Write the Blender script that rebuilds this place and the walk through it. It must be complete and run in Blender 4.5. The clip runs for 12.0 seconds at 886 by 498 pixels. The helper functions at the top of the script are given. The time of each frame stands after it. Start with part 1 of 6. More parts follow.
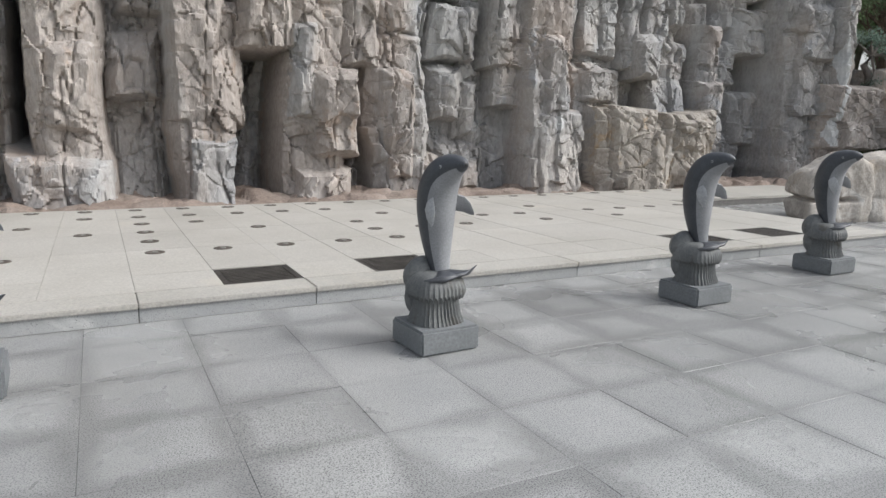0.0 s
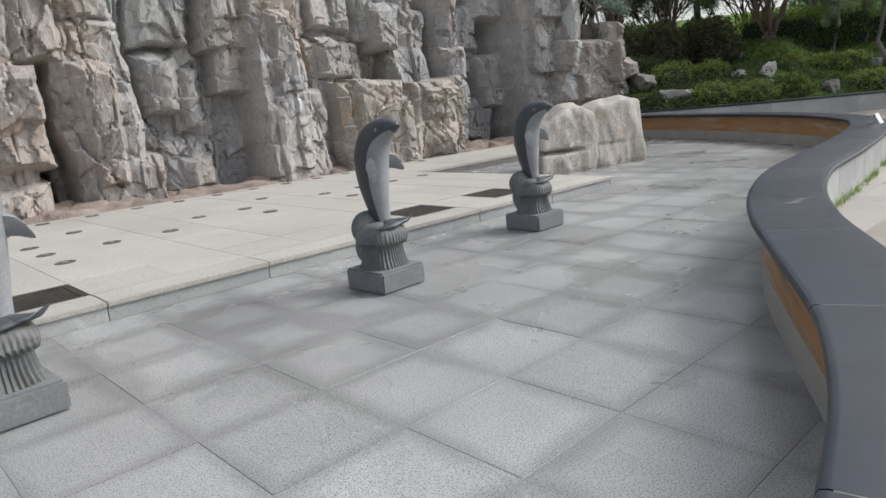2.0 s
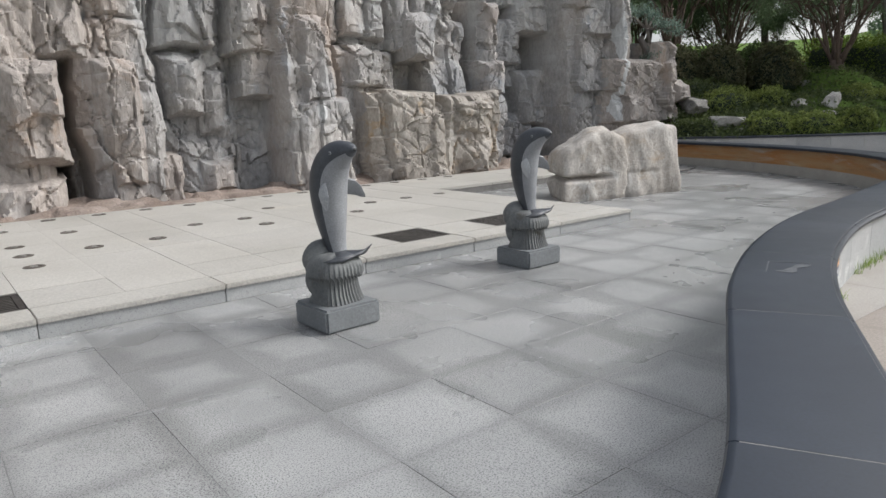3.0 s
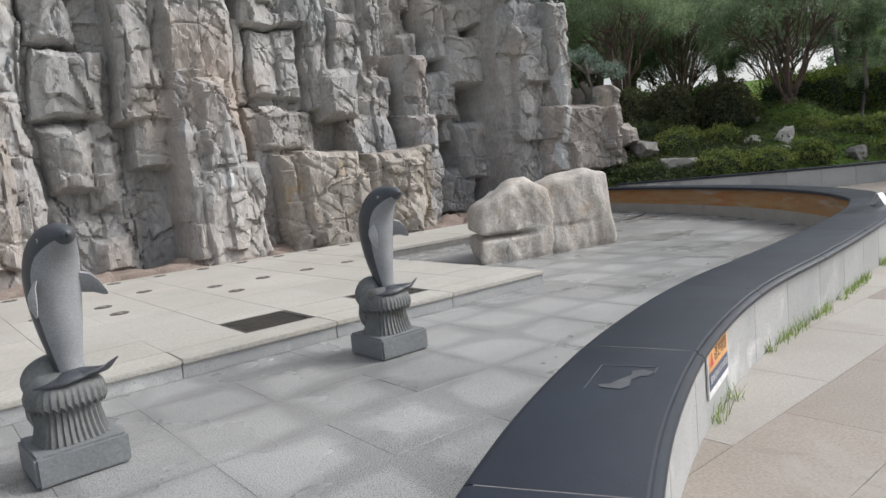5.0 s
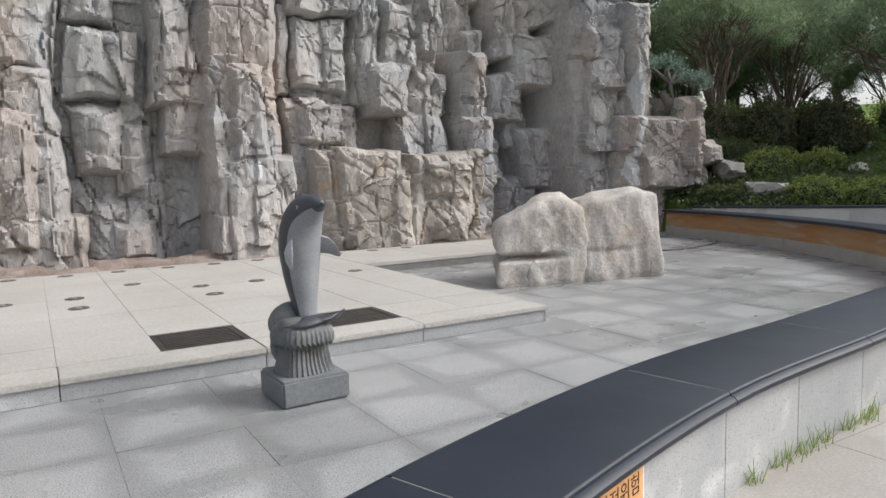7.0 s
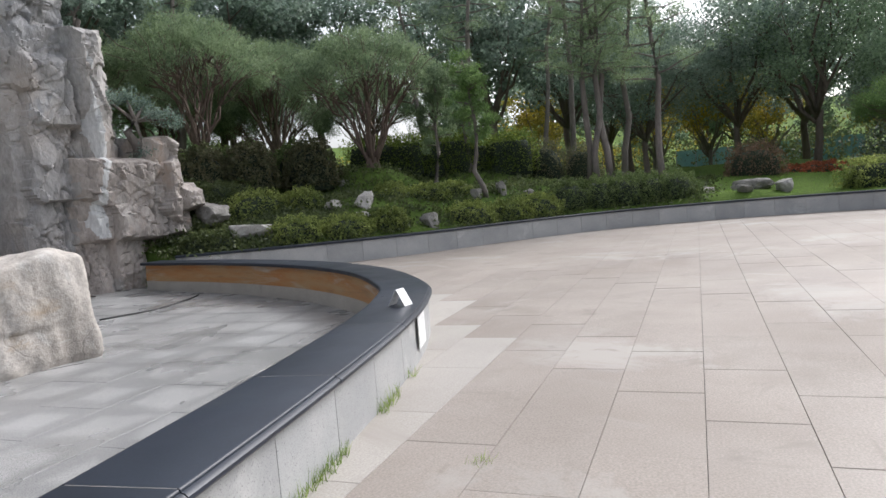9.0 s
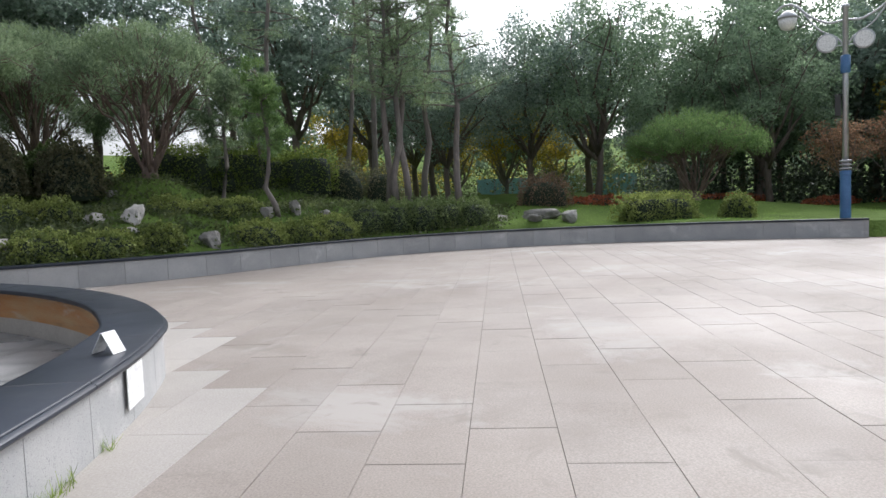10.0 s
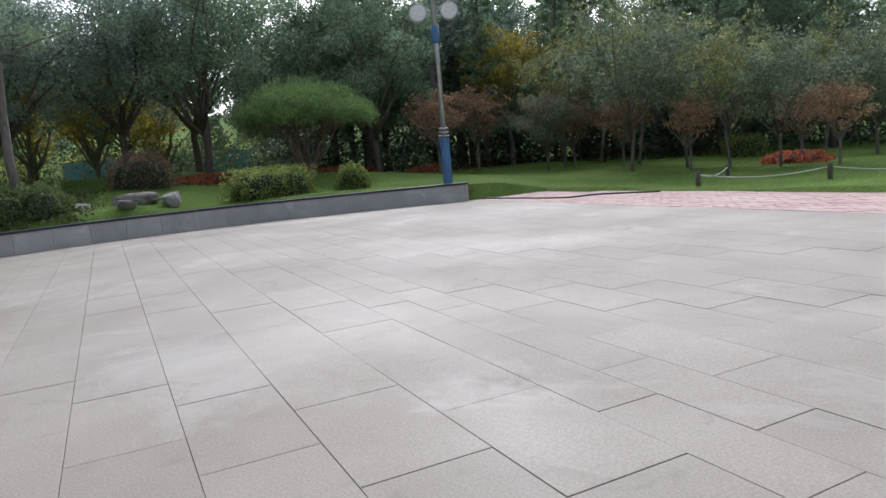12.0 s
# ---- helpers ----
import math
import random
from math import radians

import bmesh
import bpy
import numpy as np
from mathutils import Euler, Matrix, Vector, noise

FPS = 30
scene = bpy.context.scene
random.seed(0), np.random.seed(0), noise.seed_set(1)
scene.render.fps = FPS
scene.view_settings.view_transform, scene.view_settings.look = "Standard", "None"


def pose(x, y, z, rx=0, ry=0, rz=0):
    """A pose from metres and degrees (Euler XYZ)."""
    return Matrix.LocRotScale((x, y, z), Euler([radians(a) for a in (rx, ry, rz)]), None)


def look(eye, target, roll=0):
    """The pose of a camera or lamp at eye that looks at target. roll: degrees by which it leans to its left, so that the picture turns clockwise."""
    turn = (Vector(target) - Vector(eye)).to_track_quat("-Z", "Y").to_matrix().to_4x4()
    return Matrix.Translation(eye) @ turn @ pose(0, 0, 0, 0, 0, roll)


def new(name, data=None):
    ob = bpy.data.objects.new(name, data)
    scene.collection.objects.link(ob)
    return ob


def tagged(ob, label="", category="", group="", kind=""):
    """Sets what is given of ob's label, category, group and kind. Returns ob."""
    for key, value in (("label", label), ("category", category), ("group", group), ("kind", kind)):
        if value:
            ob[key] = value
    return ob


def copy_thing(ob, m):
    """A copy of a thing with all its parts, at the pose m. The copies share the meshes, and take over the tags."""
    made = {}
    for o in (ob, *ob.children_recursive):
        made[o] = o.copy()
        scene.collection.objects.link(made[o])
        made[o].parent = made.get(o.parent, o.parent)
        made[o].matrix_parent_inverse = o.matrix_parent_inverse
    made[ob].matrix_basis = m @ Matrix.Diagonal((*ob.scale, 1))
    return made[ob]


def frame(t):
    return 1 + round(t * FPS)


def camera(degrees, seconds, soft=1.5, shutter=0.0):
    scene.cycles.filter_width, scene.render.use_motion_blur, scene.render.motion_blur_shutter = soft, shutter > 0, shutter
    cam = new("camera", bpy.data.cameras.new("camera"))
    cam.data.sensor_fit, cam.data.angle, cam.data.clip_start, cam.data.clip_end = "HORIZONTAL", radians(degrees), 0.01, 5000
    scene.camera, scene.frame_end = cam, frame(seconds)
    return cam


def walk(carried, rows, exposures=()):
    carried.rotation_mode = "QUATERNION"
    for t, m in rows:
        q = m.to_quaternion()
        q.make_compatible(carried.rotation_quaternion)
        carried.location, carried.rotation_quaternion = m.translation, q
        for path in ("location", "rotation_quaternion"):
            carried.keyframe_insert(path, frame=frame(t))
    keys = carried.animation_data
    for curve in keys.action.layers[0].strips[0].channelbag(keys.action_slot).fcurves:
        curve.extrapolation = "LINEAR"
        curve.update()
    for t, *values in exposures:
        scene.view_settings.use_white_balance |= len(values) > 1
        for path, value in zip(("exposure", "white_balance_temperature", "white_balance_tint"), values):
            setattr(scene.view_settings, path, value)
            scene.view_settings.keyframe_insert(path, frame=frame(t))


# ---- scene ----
cam = camera(66.4, 12.0)
PATH = [
    (0, (0.692, -0.832, 1.369), (1.587, 0.92, 1.012), 0.9),
    (0.5, (0.995, -0.796, 1.328), (2.043, 0.868, 0.964), -1.3),
    (1, (1.323, -0.858, 1.317), (2.43, 0.761, 0.928), -1.9),
    (1.5, (1.662, -0.824, 1.303), (2.989, 0.605, 0.861), -0.7),
    (2, (2.05, -0.809, 1.285), (3.37, 0.631, 0.859), -5.2),
    (2.5, (2.431, -0.831, 1.274), (3.667, 0.69, 0.873), 0.5),
    (2.7, (2.601, -0.851, 1.262), (3.817, 0.685, 0.857), -2.1),
    (2.9, (2.78, -0.852, 1.335), (3.99, 0.69, 0.938), -2.15),
    (3.1, (2.955, -0.852, 1.345), (4.157, 0.699, 0.963), -2.2),
    (3.6, (3.38, -0.828, 1.34), (4.562, 0.736, 0.988), -2.3),
    (4.1, (3.745, -0.83, 1.345), (4.92, 0.76, 1.005), -2.25),
    (4.3, (3.885, -0.815, 1.305), (5.055, 0.772, 0.972), -2.2),
    (4.5, (4.036, -0.762, 1.266), (5.201, 0.831, 0.94), -2.2),
    (5, (4.436, -0.683, 1.277), (5.687, 0.86, 1.046), -5.5),
    (5.5, (4.788, -0.646, 1.265), (5.888, 1.016, 1.096), -4.2),
    (6, (5.132, -0.546, 1.267), (6.236, 1.109, 1.066), -3.4),
    (6.5, (5.461, -0.487, 1.237), (6.515, 1.203, 1.061), -6.2),
    (6.7, (5.593, -0.479, 1.247), (6.567, 1.257, 1.055), -2.8),
    (8.3, (6.834, -0.312, 1.342), (8.373, 0.956, 1.188), -3.2),
    (8.5, (6.981, -0.373, 1.334), (8.6, 0.792, 1.181), -6.2),
    (8.7, (7.198, -0.394, 1.33), (8.942, 0.565, 1.123), -5.8),
    (9, (7.475, -0.351, 1.317), (9.338, 0.359, 1.156), -4.8),
    (9.5, (7.922, -0.396, 1.302), (9.864, 0.042, 1.106), -2.1),
    (10, (8.317, -0.518, 1.307), (10.306, -0.353, 1.172), -2.3),
    (10.5, (8.776, -0.651, 1.285), (10.749, -0.938, 1.133), -4.5),
    (11, (9.231, -0.824, 1.257), (11.152, -1.319, 1.004), -2.3),
    (11.5, (9.661, -0.95, 1.221), (11.532, -1.602, 0.953), -3.0),
    (12, (10.059, -1.087, 1.233), (11.84, -1.955, 0.965), -5.1),
]
walk(cam, [(t, look(eye, target, roll)) for t, eye, target, roll in PATH],
     exposures=[(0, 0.53, 6250, 9), (6.5, 0.6, 6300, 10), (8.5, 0.80, 6250, 12), (10, 0.82, 6080, 12), (12, 0.52, 5900, 11)])

# ---- world and light ----
world = bpy.data.worlds.new("overcast_sky")
scene.world = world
world.use_nodes = True
wn, wl = world.node_tree.nodes, world.node_tree.links
sky = wn.new("ShaderNodeTexSky")
sky.sky_type = "NISHITA"
sky.sun_disc = False
sky.sun_elevation, sky.sun_rotation = radians(42), radians(118)
sky.dust_density, sky.air_density, sky.ozone_density = 5.0, 1.0, 1.0
pale = wn.new("ShaderNodeHueSaturation")
pale.inputs["Saturation"].default_value = 0.3
wl.new(sky.outputs[0], pale.inputs["Color"])
wl.new(pale.outputs[0], wn["Background"].inputs["Color"])
wn["Background"].inputs["Strength"].default_value = 0.15
sun_data = bpy.data.lights.new("sun", "SUN")
sun_data.energy, sun_data.angle, sun_data.color = 0.92, radians(18), (1.0, 0.98, 0.95)
sun = new("sun", sun_data)
az, el = radians(118), radians(42)
sun.matrix_world = look((0, 0, 30), Vector((0, 0, 30)) - Vector((math.sin(az) * math.cos(el), math.cos(az) * math.cos(el), math.sin(el))))


# ---- materials ----
def mat(name, a, b, scale=3.0, rough=0.7, bump=0.3, fine=40.0, stretch=(1, 1, 1), piece=0.0, gloss=None, metal=0.0,
        speck=None, stain=None, extra=(), damp=0.0, cracks=0.0, shine=None, leaf=False, bump_distance=0.01, coat=0.0):
    """A surface with two colours mixed by a broad noise, a finer grain with relief, and optional specks, stains and wet gloss."""
    m = bpy.data.materials.new(name)
    m.use_nodes = True
    n, l = m.node_tree.nodes, m.node_tree.links
    bsdf = n["Principled BSDF"]
    geo = n.new("ShaderNodeNewGeometry")
    mapping = n.new("ShaderNodeMapping")
    mapping.inputs["Scale"].default_value = stretch
    l.new(geo.outputs["Position"], mapping.inputs["Vector"])

    def noise_tex(s, detail=5.0, roughness=0.6, distortion=0.0):
        t = n.new("ShaderNodeTexNoise")
        t.inputs["Scale"].default_value, t.inputs["Detail"].default_value = s, detail
        t.inputs["Roughness"].default_value, t.inputs["Distortion"].default_value = roughness, distortion
        l.new(mapping.outputs[0], t.inputs["Vector"])
        return t.outputs["Fac"]

    def ramp(src, lo, hi, ca=(0, 0, 0, 1), cb=(1, 1, 1, 1)):
        r = n.new("ShaderNodeValToRGB")
        r.color_ramp.elements[0].position, r.color_ramp.elements[1].position = lo, hi
        r.color_ramp.elements[0].color, r.color_ramp.elements[1].color = ca, cb
        l.new(src, r.inputs[0])
        return r.outputs[0]

    def mix(kind, fac, x, y):
        k = n.new("ShaderNodeMix")
        k.data_type, k.blend_type = "RGBA", kind
        for sock, v in ((k.inputs[0], fac), (k.inputs[6], x), (k.inputs[7], y)):
            if isinstance(v, (int, float, tuple)):
                sock.default_value = v
            else:
                l.new(v, sock)
        return k.outputs[2]

    broad = noise_tex(scale)
    grain = noise_tex(fine, 4.0)
    colour = ramp(broad, 0.32, 0.68, (*a, 1), (*b, 1))
    colour = mix("MULTIPLY", 1.0, colour, ramp(grain, 0.25, 0.75, (0.72, 0.72, 0.72, 1), (1.2, 1.2, 1.2, 1)))
    if stain:
        tint, size, lo, hi = stain
        colour = mix("MIX", ramp(noise_tex(size, 6.0, 0.65, 0.6), lo, hi), colour, (*tint, 1))
    if speck:
        tint, size, lo, hi = speck
        colour = mix("MIX", ramp(noise_tex(size, 2.0, 0.5), lo, hi), colour, (*tint, 1))
    for tint, size, lo, hi in extra:
        colour = mix("MIX", ramp(noise_tex(size, 7.0, 0.7, 0.8), lo, hi), colour, (*tint, 1))
    wet = None
    if damp:
        # moisture that creeps in from the joints of a square grid
        sep = n.new("ShaderNodeSeparateXYZ")
        l.new(geo.outputs["Position"], sep.inputs[0])

        def calc(op, x, y):
            k = n.new("ShaderNodeMath")
            k.operation = op
            for sock, v in zip(k.inputs, (x, y)):
                if isinstance(v, (int, float)):
                    sock.default_value = v
                else:
                    l.new(v, sock)
            return k.outputs[0]

        ex = calc("PINGPONG", calc("SUBTRACT", sep.outputs[0], 4.23), damp / 2)
        ey = calc("PINGPONG", calc("SUBTRACT", sep.outputs[1], 0.60), damp / 2)
        edge = calc("MINIMUM", ex, ey)
        reach = calc("MULTIPLY", noise_tex(0.55, 3.0, 0.6, 0.5), 0.62)
        wet = ramp(calc("SUBTRACT", edge, calc("SUBTRACT", reach, 0.27)), 0.0, 0.09, (1, 1, 1, 1), (0, 0, 0, 1))
        colour = mix("MULTIPLY", wet, colour, (0.74, 0.74, 0.74, 1))
    if piece:
        info = n.new("ShaderNodeObjectInfo")
        colour = mix("MULTIPLY", 1.0, colour, ramp(info.outputs["Random"], 0.0, 1.0, (1 - piece,) * 3 + (1,), (1 + piece,) * 3 + (1,)))
    if leaf:
        colour = mix("MULTIPLY", 1.0, colour, ramp(geo.outputs["Random Per Island"], 0.0, 1.0, (0.55, 0.6, 0.5, 1), (1.35, 1.3, 1.2, 1)))
    l.new(colour, bsdf.inputs["Base Color"])
    if leaf:
        thin = n.new("ShaderNodeBsdfTranslucent")
        blend = n.new("ShaderNodeMixShader")
        blend.inputs[0].default_value = 0.55
        l.new(colour, thin.inputs["Color"])
        l.new(bsdf.outputs[0], blend.inputs[1])
        l.new(thin.outputs[0], blend.inputs[2])
        l.new(blend.outputs[0], n["Material Output"].inputs["Surface"])
    bsdf.inputs["Metallic"].default_value = metal
    if shine is not None:
        bsdf.inputs["Specular IOR Level"].default_value = shine
    if gloss:
        size, lo, hi, r0, r1 = gloss
        l.new(ramp(noise_tex(size, 4.0, 0.55, 0.4), lo, hi, (r0,) * 3 + (1,), (r1,) * 3 + (1,)), bsdf.inputs["Roughness"])
    else:
        l.new(ramp(grain, 0.2, 0.8, (max(rough - 0.1, 0),) * 3 + (1,), (min(rough + 0.1, 1),) * 3 + (1,)), bsdf.inputs["Roughness"])
    if cracks:
        # a net of fine fissures, in relief and darker in colour
        swirl = n.new("ShaderNodeVectorMath")
        swirl.operation = "ADD"
        wob = n.new("ShaderNodeTexNoise")
        wob.inputs["Scale"].default_value, wob.inputs["Detail"].default_value = 2.2, 4.0
        l.new(mapping.outputs[0], wob.inputs["Vector"])
        amount = n.new("ShaderNodeVectorMath")
        amount.operation = "SCALE"
        amount.inputs["Scale"].default_value = 0.4
        l.new(wob.outputs["Color"], amount.inputs[0])
        l.new(mapping.outputs[0], swirl.inputs[0])
        l.new(amount.outputs[0], swirl.inputs[1])
        fiss = None
        for size, width in ((1.1, 0.014), (3.6, 0.022)):
            vor = n.new("ShaderNodeTexVoronoi")
            vor.feature = "DISTANCE_TO_EDGE"
            vor.inputs["Scale"].default_value = size
            l.new(swirl.outputs[0], vor.inputs["Vector"])
            line = ramp(vor.outputs["Distance"], 0.0, width)
            fiss = line if fiss is None else mix("MULTIPLY", 0.6, fiss, line)
        gate = ramp(noise_tex(1.1, 3.0), 0.50, 0.62)
        fiss = mix("MIX", gate, (1, 1, 1, 1), fiss)
        colour = mix("MULTIPLY", 0.3, colour, fiss)
        l.new(colour, bsdf.inputs["Base Color"])
        rough_h = n.new("ShaderNodeMath")
        rough_h.operation = "MULTIPLY_ADD"
        rough_h.inputs[1].default_value = cracks
        l.new(fiss, rough_h.inputs[0])
        l.new(grain, rough_h.inputs[2])
        grain = rough_h.outputs[0]
    if bump:
        bp = n.new("ShaderNodeBump")
        bp.inputs["Strength"].default_value, bp.inputs["Distance"].default_value = bump, bump_distance
        l.new(grain, bp.inputs["Height"])
        l.new(bp.outputs[0], bsdf.inputs["Normal"])
    return m


GRANITE_WET = mat("wet_grey_granite", (0.322, 0.323, 0.316), (0.418, 0.417, 0.407), 1.1, 0.35, 0.15, 160, piece=0.10, damp=0.615,
                  gloss=(0.8, 0.35, 0.65, 0.20, 0.42), speck=((0.13, 0.13, 0.135), 140, 0.50, 0.66), bump_distance=0.002)
GRANITE = mat("grey_granite", (0.340, 0.348, 0.348), (0.442, 0.442, 0.433), 2.0, 0.6, 0.25, 120, piece=0.08,
              speck=((0.22, 0.22, 0.22), 120, 0.58, 0.68), stain=((0.62, 0.62, 0.60), 1.4, 0.58, 0.75), bump_distance=0.003)
BLACK_GRANITE = mat("black_granite", (0.010, 0.014, 0.024), (0.017, 0.023, 0.036), 1.5, 0.3, 0.05, 90, piece=0.15,
                    gloss=(1.2, 0.3, 0.7, 0.33, 0.48), stain=((0.035, 0.038, 0.045), 0.9, 0.60, 0.80), bump_distance=0.001, shine=0.38)
CREAM = mat("cream_stone", (0.400, 0.380, 0.340), (0.470, 0.450, 0.412), 0.9, 0.55, 0.12, 60, piece=0.05,
            stain=((0.55, 0.50, 0.42), 0.7, 0.60, 0.85), bump_distance=0.002)
SLAB = mat("beige_granite_slab", (0.253, 0.218, 0.188), (0.323, 0.286, 0.252), 0.6, 0.5, 0.05, 90, piece=0.055,
           shine=0.42, gloss=(0.5, 0.35, 0.65, 0.60, 0.80), stain=((0.215, 0.185, 0.158), 0.9, 0.54, 0.80), extra=(((0.325, 0.30, 0.272), 0.45, 0.57, 0.66), ((0.215, 0.19, 0.165), 2.6, 0.58, 0.72)), bump_distance=0.002)
JOINT = mat("dark_joint_mortar", (0.15, 0.145, 0.135), (0.22, 0.21, 0.20), 6, 0.9, 0.3)
SLAB_PALE = mat("pale_granite_slab", (0.32, 0.295, 0.265), (0.39, 0.365, 0.33), 0.7, 0.6, 0.06, 90, piece=0.06, stain=((0.29, 0.265, 0.235), 1.2, 0.56, 0.74), bump_distance=0.002)
GROUT = mat("grey_tile_grout", (0.20, 0.20, 0.19), (0.27, 0.265, 0.25), 5, 0.8, 0.2)
RUST = mat("rust_stained_granite", (0.36, 0.150, 0.040), (0.38, 0.255, 0.130), 2.4, 0.6, 0.25, 60, stretch=(0.5, 0.5, 4), extra=(((0.17, 0.10, 0.055), 1.8, 0.56, 0.74),),
           stain=((0.40, 0.38, 0.34), 1.6, 0.55, 0.72), bump_distance=0.003)
PALE = mat("pale_water_worn_granite", (0.336, 0.320, 0.288), (0.400, 0.384, 0.352), 3, 0.6, 0.25, 60, bump_distance=0.003,
           stain=((0.25, 0.24, 0.22), 2.0, 0.6, 0.8))
CLIFF = mat("weathered_artificial_rock", (0.235, 0.24, 0.25), (0.43, 0.395, 0.36), 0.55, 0.85, 0.5, 17, stretch=(1, 1, 0.55), cracks=0.5,
            stain=((0.46, 0.46, 0.455), 0.8, 0.50, 0.74), speck=((0.37, 0.305, 0.26), 0.45, 0.54, 0.74),
            extra=(((0.22, 0.22, 0.215), 2.6, 0.60, 0.72), ((0.46, 0.455, 0.445), 4.5, 0.58, 0.74), ((0.32, 0.34, 0.37), 1.1, 0.58, 0.75)), bump_distance=0.05)
CLIFF_WARM = mat("warm_artificial_rock", (0.275, 0.245, 0.225), (0.445, 0.395, 0.355), 0.6, 0.85, 0.5, 17, stretch=(1, 1, 0.55), cracks=0.5,
                 stain=((0.45, 0.43, 0.41), 0.8, 0.54, 0.76), extra=(((0.20, 0.18, 0.165), 2.6, 0.60, 0.72), ((0.34, 0.255, 0.195), 1.3, 0.56, 0.72)), bump_distance=0.05)
CLIFF_BUFF = mat("buff_artificial_rock", (0.265, 0.24, 0.21), (0.41, 0.37, 0.325), 1.0, 0.85, 0.45, 19, stretch=(1, 1, 0.7),
                 stain=((0.50, 0.47, 0.43), 1.0, 0.56, 0.72), extra=(((0.20, 0.155, 0.11), 1.8, 0.58, 0.72), ((0.36, 0.27, 0.18), 2.4, 0.58, 0.70)), bump_distance=0.04)
CLIFF_LIME = mat("lime_streaked_rock", (0.44, 0.44, 0.44), (0.62, 0.62, 0.61), 1.8, 0.8, 0.5, 17, stretch=(1, 1, 0.3), extra=(((0.32, 0.32, 0.33), 2.2, 0.55, 0.70),), bump_distance=0.04)
BOULDER = mat("buff_boulder_rock", (0.36, 0.325, 0.285), (0.48, 0.445, 0.405), 1.5, 0.85, 0.3, 26, cracks=0.4,
              stain=((0.34, 0.265, 0.18), 1.6, 0.56, 0.76), extra=(((0.62, 0.61, 0.58), 2.2, 0.55, 0.72), ((0.30, 0.27, 0.23), 5.0, 0.62, 0.72)), bump_distance=0.03)
STONE = mat("grey_garden_stone", (0.165, 0.155, 0.14), (0.30, 0.285, 0.26), 3, 0.85, 0.7, 30, bump_distance=0.02)
WHITE_STONE = mat("white_garden_stone", (0.30, 0.285, 0.26), (0.43, 0.415, 0.385), 3, 0.85, 0.7, 30, bump_distance=0.02)
RUBBLE = mat("brown_rubble", (0.20, 0.15, 0.12), (0.31, 0.255, 0.22), 2.5, 0.9, 0.9, 30, bump_distance=0.02)
DOLPHIN_DARK = mat("dark_grey_paint", (0.040, 0.044, 0.052), (0.065, 0.07, 0.08), 5, 0.45, 0.25, 70, bump_distance=0.003)
DOLPHIN_BELLY = mat("pale_grey_paint", (0.235, 0.24, 0.25), (0.295, 0.30, 0.31), 6, 0.6, 0.2, 120, bump_distance=0.003)
DOLPHIN_FIN = mat("worn_pale_paint", (0.33, 0.335, 0.34), (0.42, 0.425, 0.43), 6, 0.6, 0.3, 80, bump_distance=0.002)
DOLPHIN_STEM = mat("grey_carved_plinth", (0.105, 0.11, 0.11), (0.17, 0.175, 0.17), 7, 0.65, 0.4, 60, bump_distance=0.004,
                   stain=((0.07, 0.06, 0.045), 5.0, 0.55, 0.75))
DOLPHIN_BASE = mat("grey_painted_base", (0.16, 0.17, 0.175), (0.20, 0.21, 0.215), 4, 0.6, 0.2, 60, bump_distance=0.002)
WHITE_PAINT = mat("white_paint", (0.62, 0.63, 0.63), (0.72, 0.72, 0.72), 5, 0.5, 0.1, 60)
BLACK = mat("black_metal", (0.02, 0.02, 0.02), (0.035, 0.034, 0.032), 8, 0.5, 0.2, 80)
GRATE = mat("dark_grate_metal", (0.06, 0.055, 0.05), (0.11, 0.10, 0.09), 6, 0.5, 0.3, 80, metal=0.6)
NOZZLE = mat("bronze_nozzle_metal", (0.085, 0.07, 0.058), (0.14, 0.12, 0.10), 9, 0.5, 0.3, 90, metal=0.35)
BLUE = mat("blue_painted_steel", (0.055, 0.14, 0.30), (0.08, 0.19, 0.38), 3, 0.5, 0.15, 50, stain=((0.22, 0.22, 0.22), 4, 0.68, 0.78))
TEAL = mat("teal_sheet_metal", (0.17, 0.36, 0.35), (0.24, 0.44, 0.42), 2, 0.5, 0.1, 40)
STEEL = mat("galvanised_steel", (0.38, 0.39, 0.40), (0.48, 0.49, 0.50), 5, 0.4, 0.1, 60, metal=0.7)
GLASS_WHITE = mat("frosted_lamp_glass", (0.70, 0.70, 0.68), (0.78, 0.78, 0.76), 3, 0.3, 0.0, 30)
LENS = mat("dull_lamp_glass", (0.22, 0.21, 0.19), (0.28, 0.27, 0.25), 3, 0.35, 0.0, 30)
ORANGE = mat("orange_sign_print", (0.72, 0.36, 0.12), (0.76, 0.40, 0.15), 3, 0.45, 0.0, 30)
NAVY = mat("navy_sign_print", (0.05, 0.07, 0.13), (0.07, 0.09, 0.16), 3, 0.45, 0.0, 30)
PAPER = mat("white_paper", (0.74, 0.74, 0.73), (0.80, 0.80, 0.79), 3, 0.5, 0.0, 30)
RED_INK = mat("red_ink", (0.55, 0.06, 0.05), (0.6, 0.08, 0.06), 3, 0.5, 0.0, 30)
GROUND = mat("grass_and_soil", (0.072, 0.119, 0.026), (0.120, 0.181, 0.042), 0.5, 0.95, 0.9, 14, bump_distance=0.05,
             stain=((0.13, 0.10, 0.065), 0.25, 0.64, 0.85), shine=0.05)
BRICK = mat("red_paving_brick", (0.40, 0.26, 0.24), (0.50, 0.36, 0.33), 3, 0.8, 0.3, 60, piece=0.12, stain=((0.55, 0.48, 0.44), 1.3, 0.5, 0.8))
